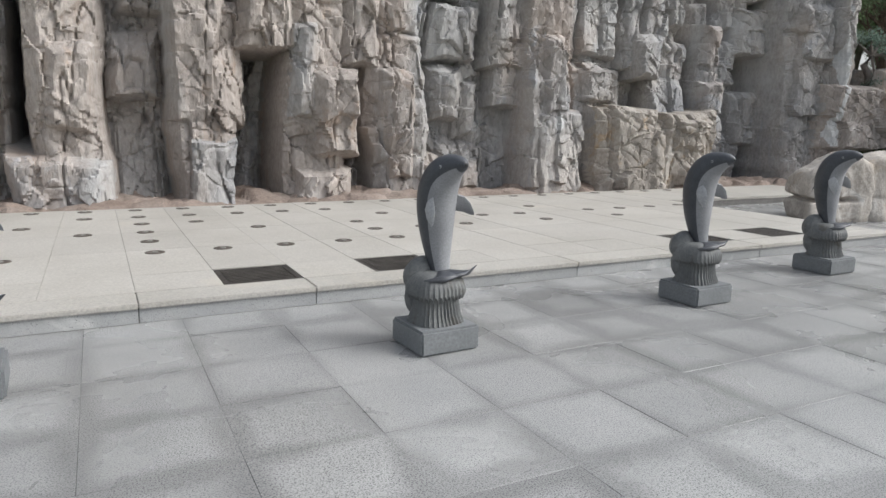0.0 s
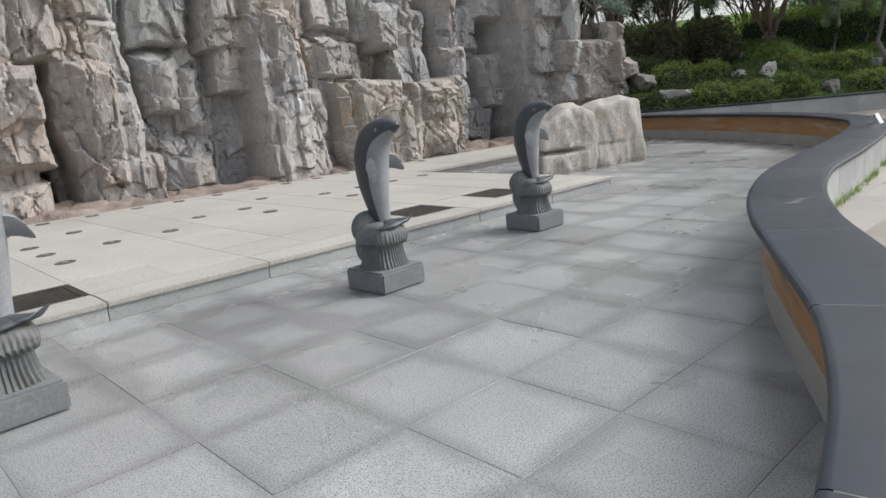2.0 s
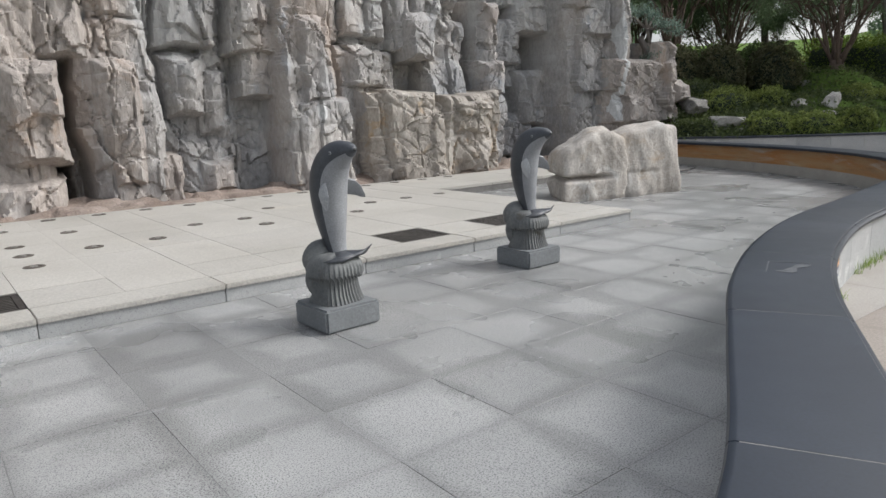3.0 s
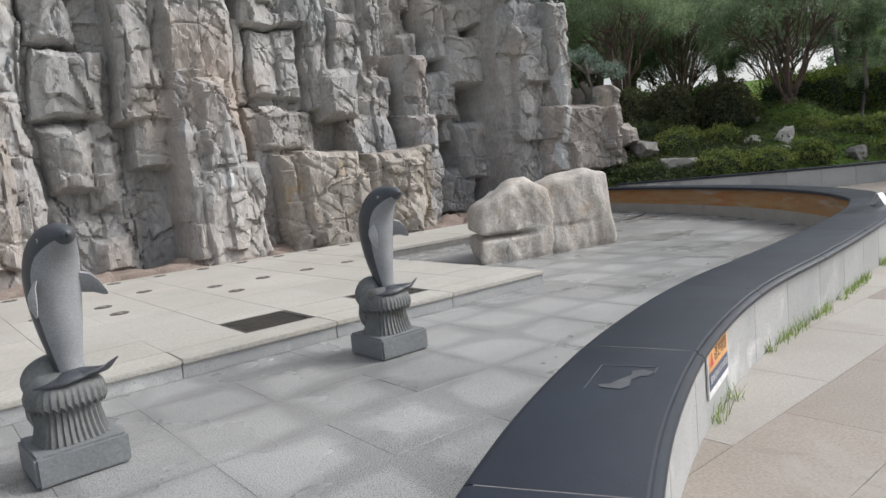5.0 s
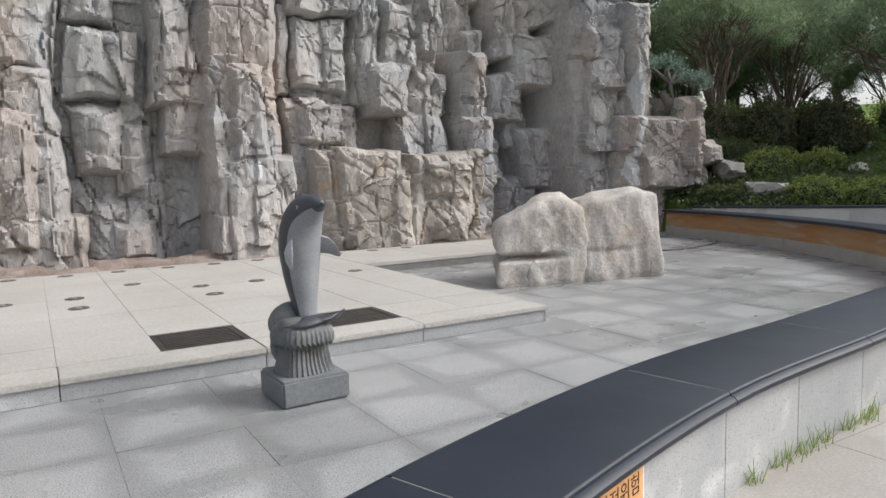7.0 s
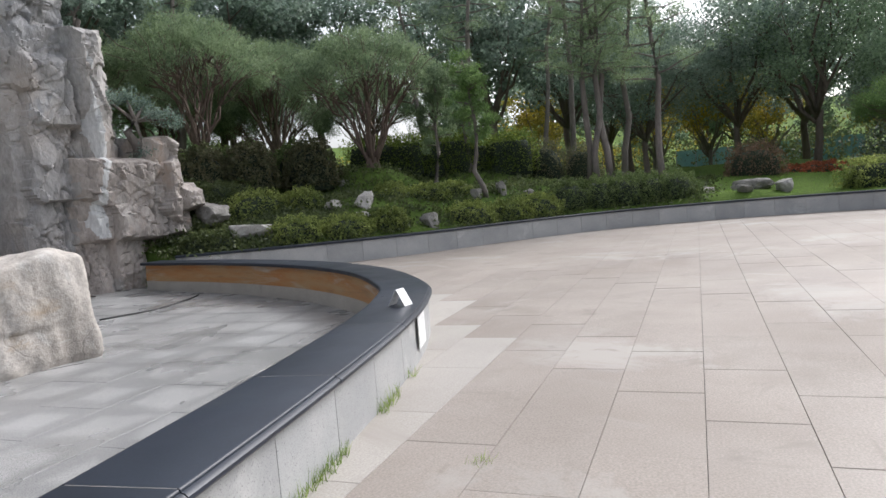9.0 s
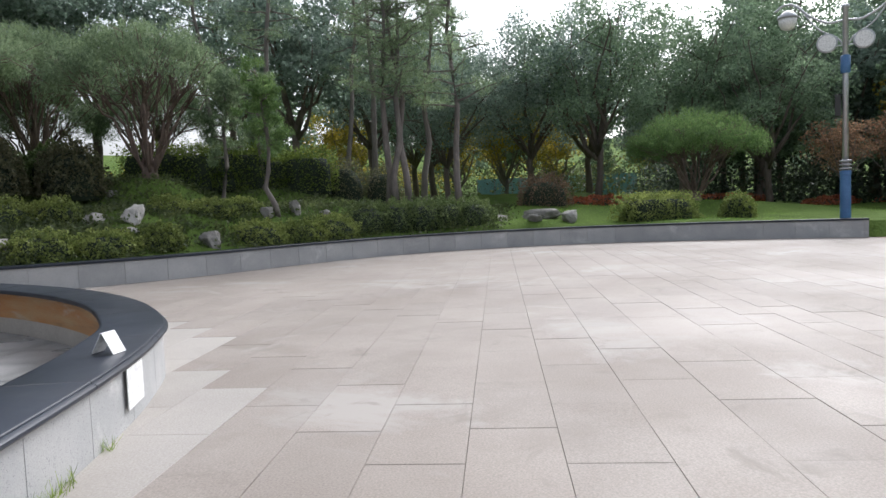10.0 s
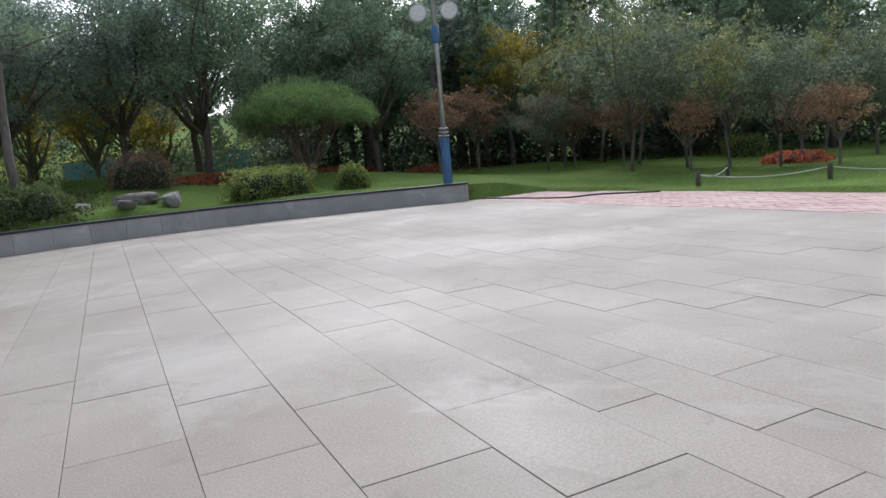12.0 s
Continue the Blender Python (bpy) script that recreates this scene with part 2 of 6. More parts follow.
BARK = mat("brown_bark", (0.09, 0.07, 0.055), (0.17, 0.14, 0.115), 6, 0.9, 0.9, 18, stretch=(1, 1, 0.25), bump_distance=0.03)
RED_BARK = mat("red_pine_bark", (0.12, 0.085, 0.068), (0.20, 0.145, 0.118), 6, 0.9, 0.9, 18, stretch=(1, 1, 0.25), bump_distance=0.02)
GREY_BARK = mat("grey_pine_bark", (0.125, 0.11, 0.098), (0.21, 0.185, 0.165), 6, 0.9, 0.9, 18, stretch=(1, 1, 0.25), bump_distance=0.03)
NEEDLE = mat("pine_needles", (0.175, 0.245, 0.160), (0.290, 0.380, 0.225), 1.2, 0.6, 0, 20, leaf=True)
NEEDLE_LIGHT = mat("light_pine_needles", (0.135, 0.230, 0.085), (0.220, 0.335, 0.125), 1.2, 0.6, 0, 20, leaf=True)
NEEDLE_BLUE = mat("blue_spruce_needles", (0.150, 0.215, 0.195), (0.265, 0.335, 0.310), 1.5, 0.7, 0, 20, leaf=True)
LEAF_DARK = mat("dark_green_leaves", (0.170, 0.240, 0.220), (0.290, 0.370, 0.320), 0.8, 0.5, 0, 20, leaf=True)
LEAF = mat("green_leaves", (0.175, 0.260, 0.185), (0.290, 0.395, 0.260), 0.8, 0.55, 0, 20, leaf=True)
LEAF_HEDGE = mat("hedge_leaves", (0.175, 0.230, 0.070), (0.320, 0.370, 0.115), 1.5, 0.6, 0, 20, leaf=True)
LEAF_BOX = mat("dark_box_leaves", (0.105, 0.155, 0.060), (0.185, 0.240, 0.095), 1.5, 0.6, 0, 20, leaf=True)
LEAF_LIME = mat("lime_hedge_leaves", (0.132, 0.192, 0.036), (0.204, 0.264, 0.060), 1.5, 0.6, 0, 20, leaf=True)
# autumn yellow of small trees; also sunlight painted onto some far underwood
LEAF_YELLOW = mat("yellow_autumn_leaves", (0.282, 0.256, 0.051), (0.435, 0.346, 0.064), 0.8, 0.6, 0, 20, leaf=True)
LEAF_RUST = mat("rust_autumn_leaves", (0.270, 0.170, 0.115), (0.390, 0.240, 0.160), 0.8, 0.6, 0, 20, leaf=True)
LEAF_RED = mat("red_flowers", (0.32, 0.12, 0.06), (0.55, 0.15, 0.09), 1.5, 0.6, 0, 20, leaf=True)
LEAF_PURPLE = mat("green_brown_leaves", (0.110, 0.125, 0.070), (0.185, 0.170, 0.105), 1.5, 0.6, 0, 20, leaf=True)
LEAF_COVER = mat("shaded_ground_leaves", (0.070, 0.100, 0.042), (0.135, 0.165, 0.066), 1.2, 0.6, 0, 20, leaf=True)
# leaf colour darkened to stand for the shade behind the lawn trees
LEAF_SHADED = mat("deep_evergreen_leaves", (0.045, 0.065, 0.050), (0.085, 0.11, 0.08), 1.0, 0.6, 0, 20, leaf=True)
LEAF_DUSK = mat("dull_green_leaves", (0.120, 0.165, 0.125), (0.230, 0.280, 0.190), 1.0, 0.6, 0, 20, leaf=True)
LEAF_OLIVE = mat("olive_green_leaves", (0.180, 0.210, 0.095), (0.310, 0.330, 0.150), 0.8, 0.6, 0, 20, leaf=True)
LEAF_AUTUMN = mat("purple_brown_leaves", (0.20, 0.14, 0.10), (0.32, 0.21, 0.16), 1.5, 0.6, 0, 20, leaf=True)
GRASS_BLADE = mat("grass_blades", (0.160, 0.250, 0.060), (0.280, 0.370, 0.100), 2, 0.7, 0, 20, leaf=True)
LAWN_BLADE = mat("lawn_blades", (0.186, 0.348, 0.058), (0.302, 0.487, 0.093), 0.5, 0.8, 0, 20, leaf=True)
# near-black colour that stands for the shade inside the shrubs
CORE_SHADE = mat("deep_wood_shade", (0.012, 0.022, 0.012), (0.03, 0.045, 0.022), 0.4, 0.95, 0.6, 6, bump_distance=0.1)


# ---- mesh helpers ----
def mesh_from(name, verts, faces, mats, smooth=False, index=None):
    me = bpy.data.meshes.new(name)
    me.from_pydata([tuple(v) for v in verts], [], [tuple(f) for f in faces])
    for m in (mats if isinstance(mats, (list, tuple)) else [mats]):
        me.materials.append(m)
    if smooth:
        me.shade_smooth()
    if index is not None:
        me.polygons.foreach_set("material_index", np.asarray(index, dtype=np.int32))
    me.update()
    return me


def quads_mesh(name, corners, m):
    """corners: array (n, 4, 3) of loose quads."""
    c = np.asarray(corners, dtype=np.float32)
    n = len(c)
    me = bpy.data.meshes.new(name)
    me.vertices.add(n * 4)
    me.vertices.foreach_set("co", c.reshape(-1))
    me.loops.add(n * 4)
    me.loops.foreach_set("vertex_index", np.arange(n * 4, dtype=np.int32))
    me.polygons.add(n)
    me.polygons.foreach_set("loop_start", np.arange(0, n * 4, 4, dtype=np.int32))
    me.materials.append(m)
    me.update(calc_edges=True)
    return me


def done(bm, name, mats, smooth=False):
    me = bpy.data.meshes.new(name)
    bm.to_mesh(me)
    bm.free()
    for m in (mats if isinstance(mats, (list, tuple)) else [mats]):
        me.materials.append(m)
    if smooth:
        me.shade_smooth()
    return me


def part(name, me, parent, label=""):
    """One mesh object under a thing or a part."""
    ob = new(name, me)
    ob.parent = parent
    if label:
        ob["label"] = label
    return ob


def thing(name, label, category, at=(0, 0, 0), turn=0.0, group="", kind=""):
    ob = tagged(new(name), label, category, group, kind)
    ob.matrix_world = pose(*at, 0, 0, turn)
    return ob


def box_bm(x0, x1, y0, y1, z0, z1, bevel=0.0, bm=None):
    own = bm is None
    b = bmesh.new()
    bmesh.ops.create_cube(b, size=1)
    bmesh.ops.scale(b, vec=(x1 - x0, y1 - y0, z1 - z0), verts=b.verts)
    bmesh.ops.translate(b, vec=((x0 + x1) / 2, (y0 + y1) / 2, (z0 + z1) / 2), verts=b.verts)
    if bevel:
        bmesh.ops.bevel(b, geom=b.edges[:], offset=bevel, segments=2, affect="EDGES")
    if own:
        return b
    tmp = bpy.data.meshes.new("tmp")
    b.to_mesh(tmp)
    b.free()
    bm.from_mesh(tmp)
    bpy.data.meshes.remove(tmp)
    return bm


def tube(points, radii, sides=8, close=True):
    """Vertices and faces of a tapered tube along points."""
    pts = [Vector(p) for p in points]
    verts, faces = [], []
    for i, p in enumerate(pts):
        d = (pts[min(i + 1, len(pts) - 1)] - pts[max(i - 1, 0)]).normalized()
        u = d.orthogonal().normalized() if abs(d.z) > 0.99 else d.cross(Vector((0, 0, 1))).normalized()
        v = d.cross(u).normalized()
        for k in range(sides):
            a = 2 * math.pi * k / sides
            verts.append(p + radii[i] * (math.cos(a) * u + math.sin(a) * v))
    for i in range(len(pts) - 1):
        for k in range(sides):
            faces.append((i * sides + k, i * sides + (k + 1) % sides, (i + 1) * sides + (k + 1) % sides, (i + 1) * sides + k))
    if close:
        faces.append(tuple(range(sides - 1, -1, -1)))
        faces.append(tuple(range((len(pts) - 1) * sides, len(pts) * sides)))
    return verts, faces


def tubes_mesh(name, runs, m, sides=6):
    verts, faces = [], []
    for pts, radii in runs:
        v, f = tube(pts, radii, sides)
        faces += [tuple(i + len(verts) for i in face) for face in f]
        verts += v
    return mesh_from(name, verts, faces, m, smooth=True)


def lathe(profile, sides=24, cx=0.0, cy=0.0):
    verts, faces = [], []
    for r, z in profile:
        for k in range(sides):
            a = 2 * math.pi * k / sides
            verts.append((cx + r * math.cos(a), cy + r * math.sin(a), z))
    for i in range(len(profile) - 1):
        for k in range(sides):
            faces.append((i * sides + k, i * sides + (k + 1) % sides, (i + 1) * sides + (k + 1) % sides, (i + 1) * sides + k))
    faces.append(tuple(range(sides - 1, -1, -1)))
    faces.append(tuple(range((len(profile) - 1) * sides, len(profile) * sides)))
    return verts, faces


def spline(ctrl, step=0.1):
    """Catmull-Rom through plan points, resampled evenly."""
    c = np.array(ctrl, float)
    c = np.vstack([2 * c[0] - c[1], c, 2 * c[-1] - c[-2]])
    out = []
    for i in range(1, len(c) - 2):
        p0, p1, p2, p3 = c[i - 1:i + 3]
        for t in np.linspace(0, 1, 40, endpoint=False):
            out.append(0.5 * (2 * p1 + (p2 - p0) * t + (2 * p0 - 5 * p1 + 4 * p2 - p3) * t * t + (3 * p1 - p0 - 3 * p2 + p3) * t ** 3))
    out.append(c[-2])
    out = np.array(out)
    s = np.r_[0, np.cumsum(np.linalg.norm(np.diff(out, axis=0), axis=1))]
    u = np.linspace(0, s[-1], int(s[-1] / step) + 1)
    return np.stack([np.interp(u, s, out[:, k]) for k in range(out.shape[1])], 1), u


def normals2(p):
    """Unit normals to the right of a plan curve's run."""
    d = np.gradient(p, axis=0)
    d /= np.linalg.norm(d, axis=1, keepdims=True)
    return np.stack([d[:, 1], -d[:, 0]], 1)


def sweep(line, nrm, profile, i0, i1):
    """A closed profile (offset to the right, height) swept along line[i0..i1]."""
    verts, faces, k = [], [], len(profile)
    for i in range(i0, i1 + 1):
        for o, z in profile:
            verts.append((line[i][0] + nrm[i][0] * o, line[i][1] + nrm[i][1] * o, z))
    for i in range(i1 - i0):
        for j in range(k):
            faces.append((i * k + j, i * k + (j + 1) % k, (i + 1) * k + (j + 1) % k, (i + 1) * k + j))
    faces.append(tuple(range(k - 1, -1, -1)))
    faces.append(tuple(range((i1 - i0) * k, (i1 - i0 + 1) * k)))
    return verts, faces


def near_curve(line, nrm, x, y):
    """Signed distance to a plan curve (positive to its right), the nearest point and its normal."""
    d = np.hypot(line[:, 0] - x, line[:, 1] - y)
    i = int(d.argmin())
    return float((x - line[i][0]) * nrm[i][0] + (y - line[i][1]) * nrm[i][1]), line[i], nrm[i]


def clip(poly, q, nv, keep):
    """Polygon clipped to the side of the line through q with normal nv where keep * distance >= 0."""
    out = []
    for a, b in zip(poly, poly[1:] + poly[:1]):
        da = keep * ((a[0] - q[0]) * nv[0] + (a[1] - q[1]) * nv[1])
        db = keep * ((b[0] - q[0]) * nv[0] + (b[1] - q[1]) * nv[1])
        if da >= 0:
            out.append(a)
        if da * db < 0:
            t = da / (da - db)
            out.append((a[0] + t * (b[0] - a[0]), a[1] + t * (b[1] - a[1])))
    return out


def slab_geo(poly, z0, z1, bevel=0.004):
    """A thin slab over a convex plan polygon, with a small chamfer."""
    n = len(poly)
    cx, cy = sum(p[0] for p in poly) / n, sum(p[1] for p in poly) / n
    verts = [(x, y, z0) for x, y in poly] + [(x, y, z1 - bevel) for x, y in poly]
    for x, y in poly:
        d = math.hypot(x - cx, y - cy) or 1
        verts.append((x + (cx - x) / d * bevel * 1.4, y + (cy - y) / d * bevel * 1.4, z1))
    faces = [tuple(range(2 * n, 3 * n))]
    for i in range(n):
        j = (i + 1) % n
        faces += [(i, j, n + j, n + i), (n + i, n + j, 2 * n + j, 2 * n + i)]
    return verts, faces


def vnoise(x, y, seed):
    """Value noise on a plane, in -1..1."""
    rs = np.random.RandomState(seed)
    g = rs.uniform(-1, 1, (256, 256))
    xi, yi = np.floor(x).astype(int), np.floor(y).astype(int)
    fx, fy = x - xi, y - yi
    fx, fy = fx * fx * (3 - 2 * fx), fy * fy * (3 - 2 * fy)
    a, b = g[xi % 256, yi % 256], g[(xi + 1) % 256, yi % 256]
    c, d = g[xi % 256, (yi + 1) % 256], g[(xi + 1) % 256, (yi + 1) % 256]
    return (a * (1 - fx) + b * fx) * (1 - fy) + (c * (1 - fx) + d * fx) * fy


def fbm(x, y, seed, octaves=4):
    return sum(vnoise(x * 2 ** o, y * 2 ** o, seed + o) * 0.5 ** o for o in range(octaves))


def facets(x, z, sx, sz, seed, amp, tilt, groove):
    """Broken rock facets: jittered cells with their own depth and tilt, and cracks between them."""
    rs = np.random.RandomState(seed)
    off, step, gx, gz = (rs.uniform(-1, 1, (128, 128)) for _ in range(4))
    jx, jz = rs.uniform(0.1, 0.9, (2, 128, 128))
    u, v = x / sx, z / sz
    ui, vi = np.floor(u).astype(int), np.floor(v).astype(int)
    best, second, h = np.full(x.shape, 9.0), np.full(x.shape, 9.0), np.zeros(x.shape)
    for a in (-1, 0, 1):
        for b in (-1, 0, 1):
            i, j = (ui + a) % 128, (vi + b) % 128
            dx, dz = u - (ui + a + jx[i, j]), v - (vi + b + jz[i, j])
            d = np.maximum(np.abs(dx), np.abs(dz)) * 0.6 + np.hypot(dx, dz) * 0.4
            closer = d < best
            second = np.where(closer, best, np.minimum(second, d))
            h = np.where(closer, off[i, j] * amp + (dx * gx[i, j] + dz * gz[i, j]) * tilt, h)
            best = np.where(closer, d, best)
    return h - groove * np.exp(-((second - best) / 0.07) ** 2)


# ---- plan ----
TOP, PLAZA, RIM = 0.143, 0.135, 0.52
rim_line, rim_s = spline([(-5, -0.1), (-1.5, -0.02), (0.3, -0.06), (1.1, -0.17), (1.93, -0.40), (2.5, -0.553), (2.8, -0.608), (3.15, -0.668), (3.5, -0.605), (3.84, -0.51), (4.25, -0.355), (4.6, -0.185), (5.28, 0.20), (6.0, 0.59),
                          (6.85, 0.93), (7.9, 1.2), (9.1, 1.34), (10.3, 1.5), (11.5, 1.7), (12.4, 1.93), (13.25, 2.3), (14.5, 3.3),
                          (15.65, 4.85), (16.6, 6.9), (17.3, 9.2)])
rim_n = normals2(rim_line)
bed_line, bed_s = spline([(17.75, 9.0), (18.9, 6.85), (20.4, 5.15), (22.4, 3.65), (24.2, 1.9), (25.4, -0.4), (25.9, -3.0), (25.6, -6.0), (24.75, -9.05)])
bed_n = normals2(bed_line)

# ---- terrain: one sheet to the horizon ----
LEVELS = [(19.2, 8.6, 0.95), (20.2, 7.2, 1.0), (21.6, 5.6, 1.15), (23.5, 4.3, 1.25), (22.4, 5.9, 1.3), (22.8, 4.9, 1.25), (26.0, 2.0, 1.25), (27.0, -1.0, 0.76), (27.5, -5.0, 0.60), (28.2, -7.2, 0.60), (26.3, -3.0, 0.60), (22.0, 7.4, 1.45), (21.0, 8.6, 1.35), (23.2, 6.0, 1.35), (24.8, 5.0, 1.38), (29.5, -2.5, 0.95),
          (26.5, -8.5, 0.5), (22.4, 12.4, 3.0), (24.2, 8.0, 2.2), (27, 6, 1.9), (30.7, -2, 1.15), (32, -7, 1.05), (38, -2, 1.6), (35, 12, 3.0),
          (24, -13, 0.15), (20, -13, 0.12), (30, -16, 0.4), (26, -20, 0.12), (40, -24, 0.5), (36, -18, 0.6), (25, -30, 0.15), (30, -35, 0.3), (20, -30, 0.1), (15, -25, 0.1), (35, -30, 0.5), (28, -26, 0.2), (22, -24, 0.12), (18, -20, 0.1), (33, -23, 0.3), (12, -14, 0.1), (0, -14, 0.1),
          (60, -30, 0.6), (60, 10, 2.5), (95, -60, 9.0), (105, 0, 10.0), (90, 50, 10.0), (95, -25, 9.5), (60, 70, 9.0), (60, -90, 8.0), (100, 25, 10.0), (20, 18, 3.5), (5, 20, 3.0), (-15, 10, 1.0), (-15, -14, 0.1), (19.5, 11.0, 2.1), (18.6, 9.6, 1.3)]
lv = np.array(LEVELS)


def level(x, y):
    w = 1.0 / (((lv[:, 0] - x) ** 2 + (lv[:, 1] - y) ** 2) ** 1.6 + 0.02)
    return float((w * lv[:, 2]).sum() / w.sum())


def paved(x, y):
    """Whether a place lies in the basin or on the paved court."""
    if y > 9.0:
        return y < 13.3 and x < 17.9
    if y < -11.3 + 0.02 * (x - 20):
        return False
    if x < -11:
        return False
    s, q, nv = near_curve(bed_line, bed_n, x, y)
    if y < -9.05:
        return x < 24.6
    return s > -0.13


def ground_z(x, y):
    z = level(x, y)
    if 9 <= y < 12 and 17 < x < 21:
        s = x - 17.75 + 0.6 * (y - 9)
    elif -9.05 < y < 9 and x > 17:
        s = -near_curve(bed_line, bed_n, x, y)[0]
    else:
        s = 9.0
    return min(z, 0.50 + 0.5 * max(s - 0.2, 0)) if s < 4 else z


def build_ground():
    gx = np.r_[-400, -200, -100, -50, -25, np.arange(-14, 16, 1.5), np.arange(16, 34, 0.25), np.arange(34, 60, 1.5), 75, 100, 150, 250, 400]
    gy = np.r_[-400, -200, -100, -60, np.arange(-40, -14, 1.5), np.arange(-14, 14, 0.25), np.arange(14, 40, 1.5), 50, 80, 150, 250, 400]
    verts, faces = [], []
    for y in gy:
        for x in gx:
            z = -0.06
            if not paved(x, y):
                z = ground_z(x, y) + 0.03 * noise.noise((x * 0.7, y * 0.7, 0))
            verts.append((x, y, z))
    k = len(gx)
    for j in range(len(gy) - 1):
        for i in range(k - 1):
            faces.append((j * k + i, j * k + i + 1, (j + 1) * k + i + 1, (j + 1) * k + i))
    tagged(new("ground", mesh_from("ground", verts, faces, GROUND, True)), "grass and soil ground rising behind the planter wall", "ground", kind="structure")


build_ground()

# beds under the paving
bed_bm = bmesh.new()
box_bm(-11, 18.2, -2.9, 10.4, -0.055, -0.012, bm=bed_bm)
tagged(new("floor_bed", done(bed_bm, "floor_bed", GROUT)), "dark mortar bed under the basin tiles", "floor", kind="structure")


# ---- rim wall of the basin ----
def build_rim():
    rim = thing("basin_rim", "curved granite basin wall with a wide black granite cap", "low wall", kind="structure")
    n = len(rim_line) - 1
    body = [(-0.135, -0.04), (-0.14, 0.18), (-0.13, 0.40), (-0.125, 0.466), (0.16, 0.466), (0.17, 0.10), (0.17, -0.04)]
    v, f = sweep(rim_line, rim_n, body, 0, n)
    idx = []
    for i in range(n):
        idx += [1, 2, 2, 0, 0, 0, 0]
    idx += [0, 0]
    me = mesh_from("core", v, f, [GRANITE, PALE, RUST], index=idx)
    part("core", me, rim, "granite wall with rust stain inside")
    cap = [(-0.225, 0.475), (-0.232, 0.50), (-0.225, 0.515), (-0.21, RIM), (-0.203, RIM), (0.200, RIM), (0.206, RIM - 0.002), (0.210, RIM - 0.007), (0.211, RIM - 0.013), (0.224, RIM - 0.016), (0.234, RIM - 0.026), (0.235, RIM - 0.038), (0.227, 0.472), (0.17, 0.468), (-0.17, 0.468)]
    step = 12
    for a in range(0, n, step):
        b = min(a + step, n)
        pts = rim_line[a:b + 1].copy()
        tang = np.gradient(rim_line, axis=0)[a:b + 1]
        tang /= np.linalg.norm(tang, axis=1, keepdims=True)
        pts[0] += tang[0] * 0.003
        pts[-1] -= tang[-1] * 0.003
        v, f = sweep(pts, rim_n[a:b + 1], cap, 0, b - a)
        me = mesh_from("cap_slab", v, f, BLACK_GRANITE, True)
        me.set_sharp_from_angle(angle=radians(35))
        part("cap_slab", me, rim)
        if a:
            seam = [(-0.2, 0.49), (-0.2, RIM - 0.0005), (0.2, RIM - 0.0005), (0.2, 0.49)]
            ends = np.array([rim_line[a] - tang[0] * 0.0028, rim_line[a] + tang[0] * 0.0028])
            v, f = sweep(ends, np.array([rim_n[a], rim_n[a]]), seam, 0, 1)
            part("seam", mesh_from("seam", v, f, JOINT), rim, "grey mortar seam")
    panel = [(0.172, PLAZA - 0.03), (0.172, 0.464), (0.192, 0.464), (0.196, 0.455), (0.196, PLAZA - 0.03)]
    for a in range(30, n, 6):
        b = min(a + 6, n)
        pts = rim_line[a:b + 1].copy()
        tang = np.gradient(rim_line, axis=0)[a:b + 1]
        tang /= np.linalg.norm(tang, axis=1, keepdims=True)
        pts[0] += tang[0] * 0.003
        pts[-1] -= tang[-1] * 0.003
        v, f = sweep(pts, rim_n[a:b + 1], panel, 0, b - a)
        part("panel", mesh_from("panel", v, f, GRANITE), rim)


build_rim()


# ---- planter wall round the court ----
def build_planter():
    wall = thing("planter_wall", "long curved grey granite planter wall with a dark cap", "low wall", kind="structure")
    n = len(bed_line) - 1
    v, f = sweep(bed_line, bed_n, [(-0.13, 0.02), (-0.13, 0.53), (0.11, 0.53), (0.11, 0.02)], 0, n)
    part("core", mesh_from("core", v, f, GRANITE), wall)
    for a in range(0, n, 7):
        b = min(a + 7, n)
        pts = bed_line[a:b + 1].copy()
        tang = np.gradient(bed_line, axis=0)[a:b + 1]
        tang /= np.linalg.norm(tang, axis=1, keepdims=True)
        pts[0] += tang[0] * 0.003
        pts[-1] -= tang[-1] * 0.003
        v, f = sweep(pts, bed_n[a:b + 1], [(0.112, 0.05), (0.112, 0.528), (0.13, 0.528), (0.134, 0.52), (0.134, 0.05)], 0, b - a)
        part("panel", mesh_from("panel", v, f, GRANITE), wall)
    for a in range(0, n, 14):
        b = min(a + 14, n)
        v, f = sweep(bed_line, bed_n, [(-0.15, 0.533), (-0.15, 0.565), (-0.14, 0.575), (0.15, 0.575), (0.16, 0.565), (0.16, 0.533)], a, b)
        part("cap_slab", mesh_from("cap_slab", v, f, BLACK_GRANITE), wall)


build_planter()


# ---- display platform ----
GX0, GP = 0.88, 0.625
GRATES = (1, 3, 9, 11)


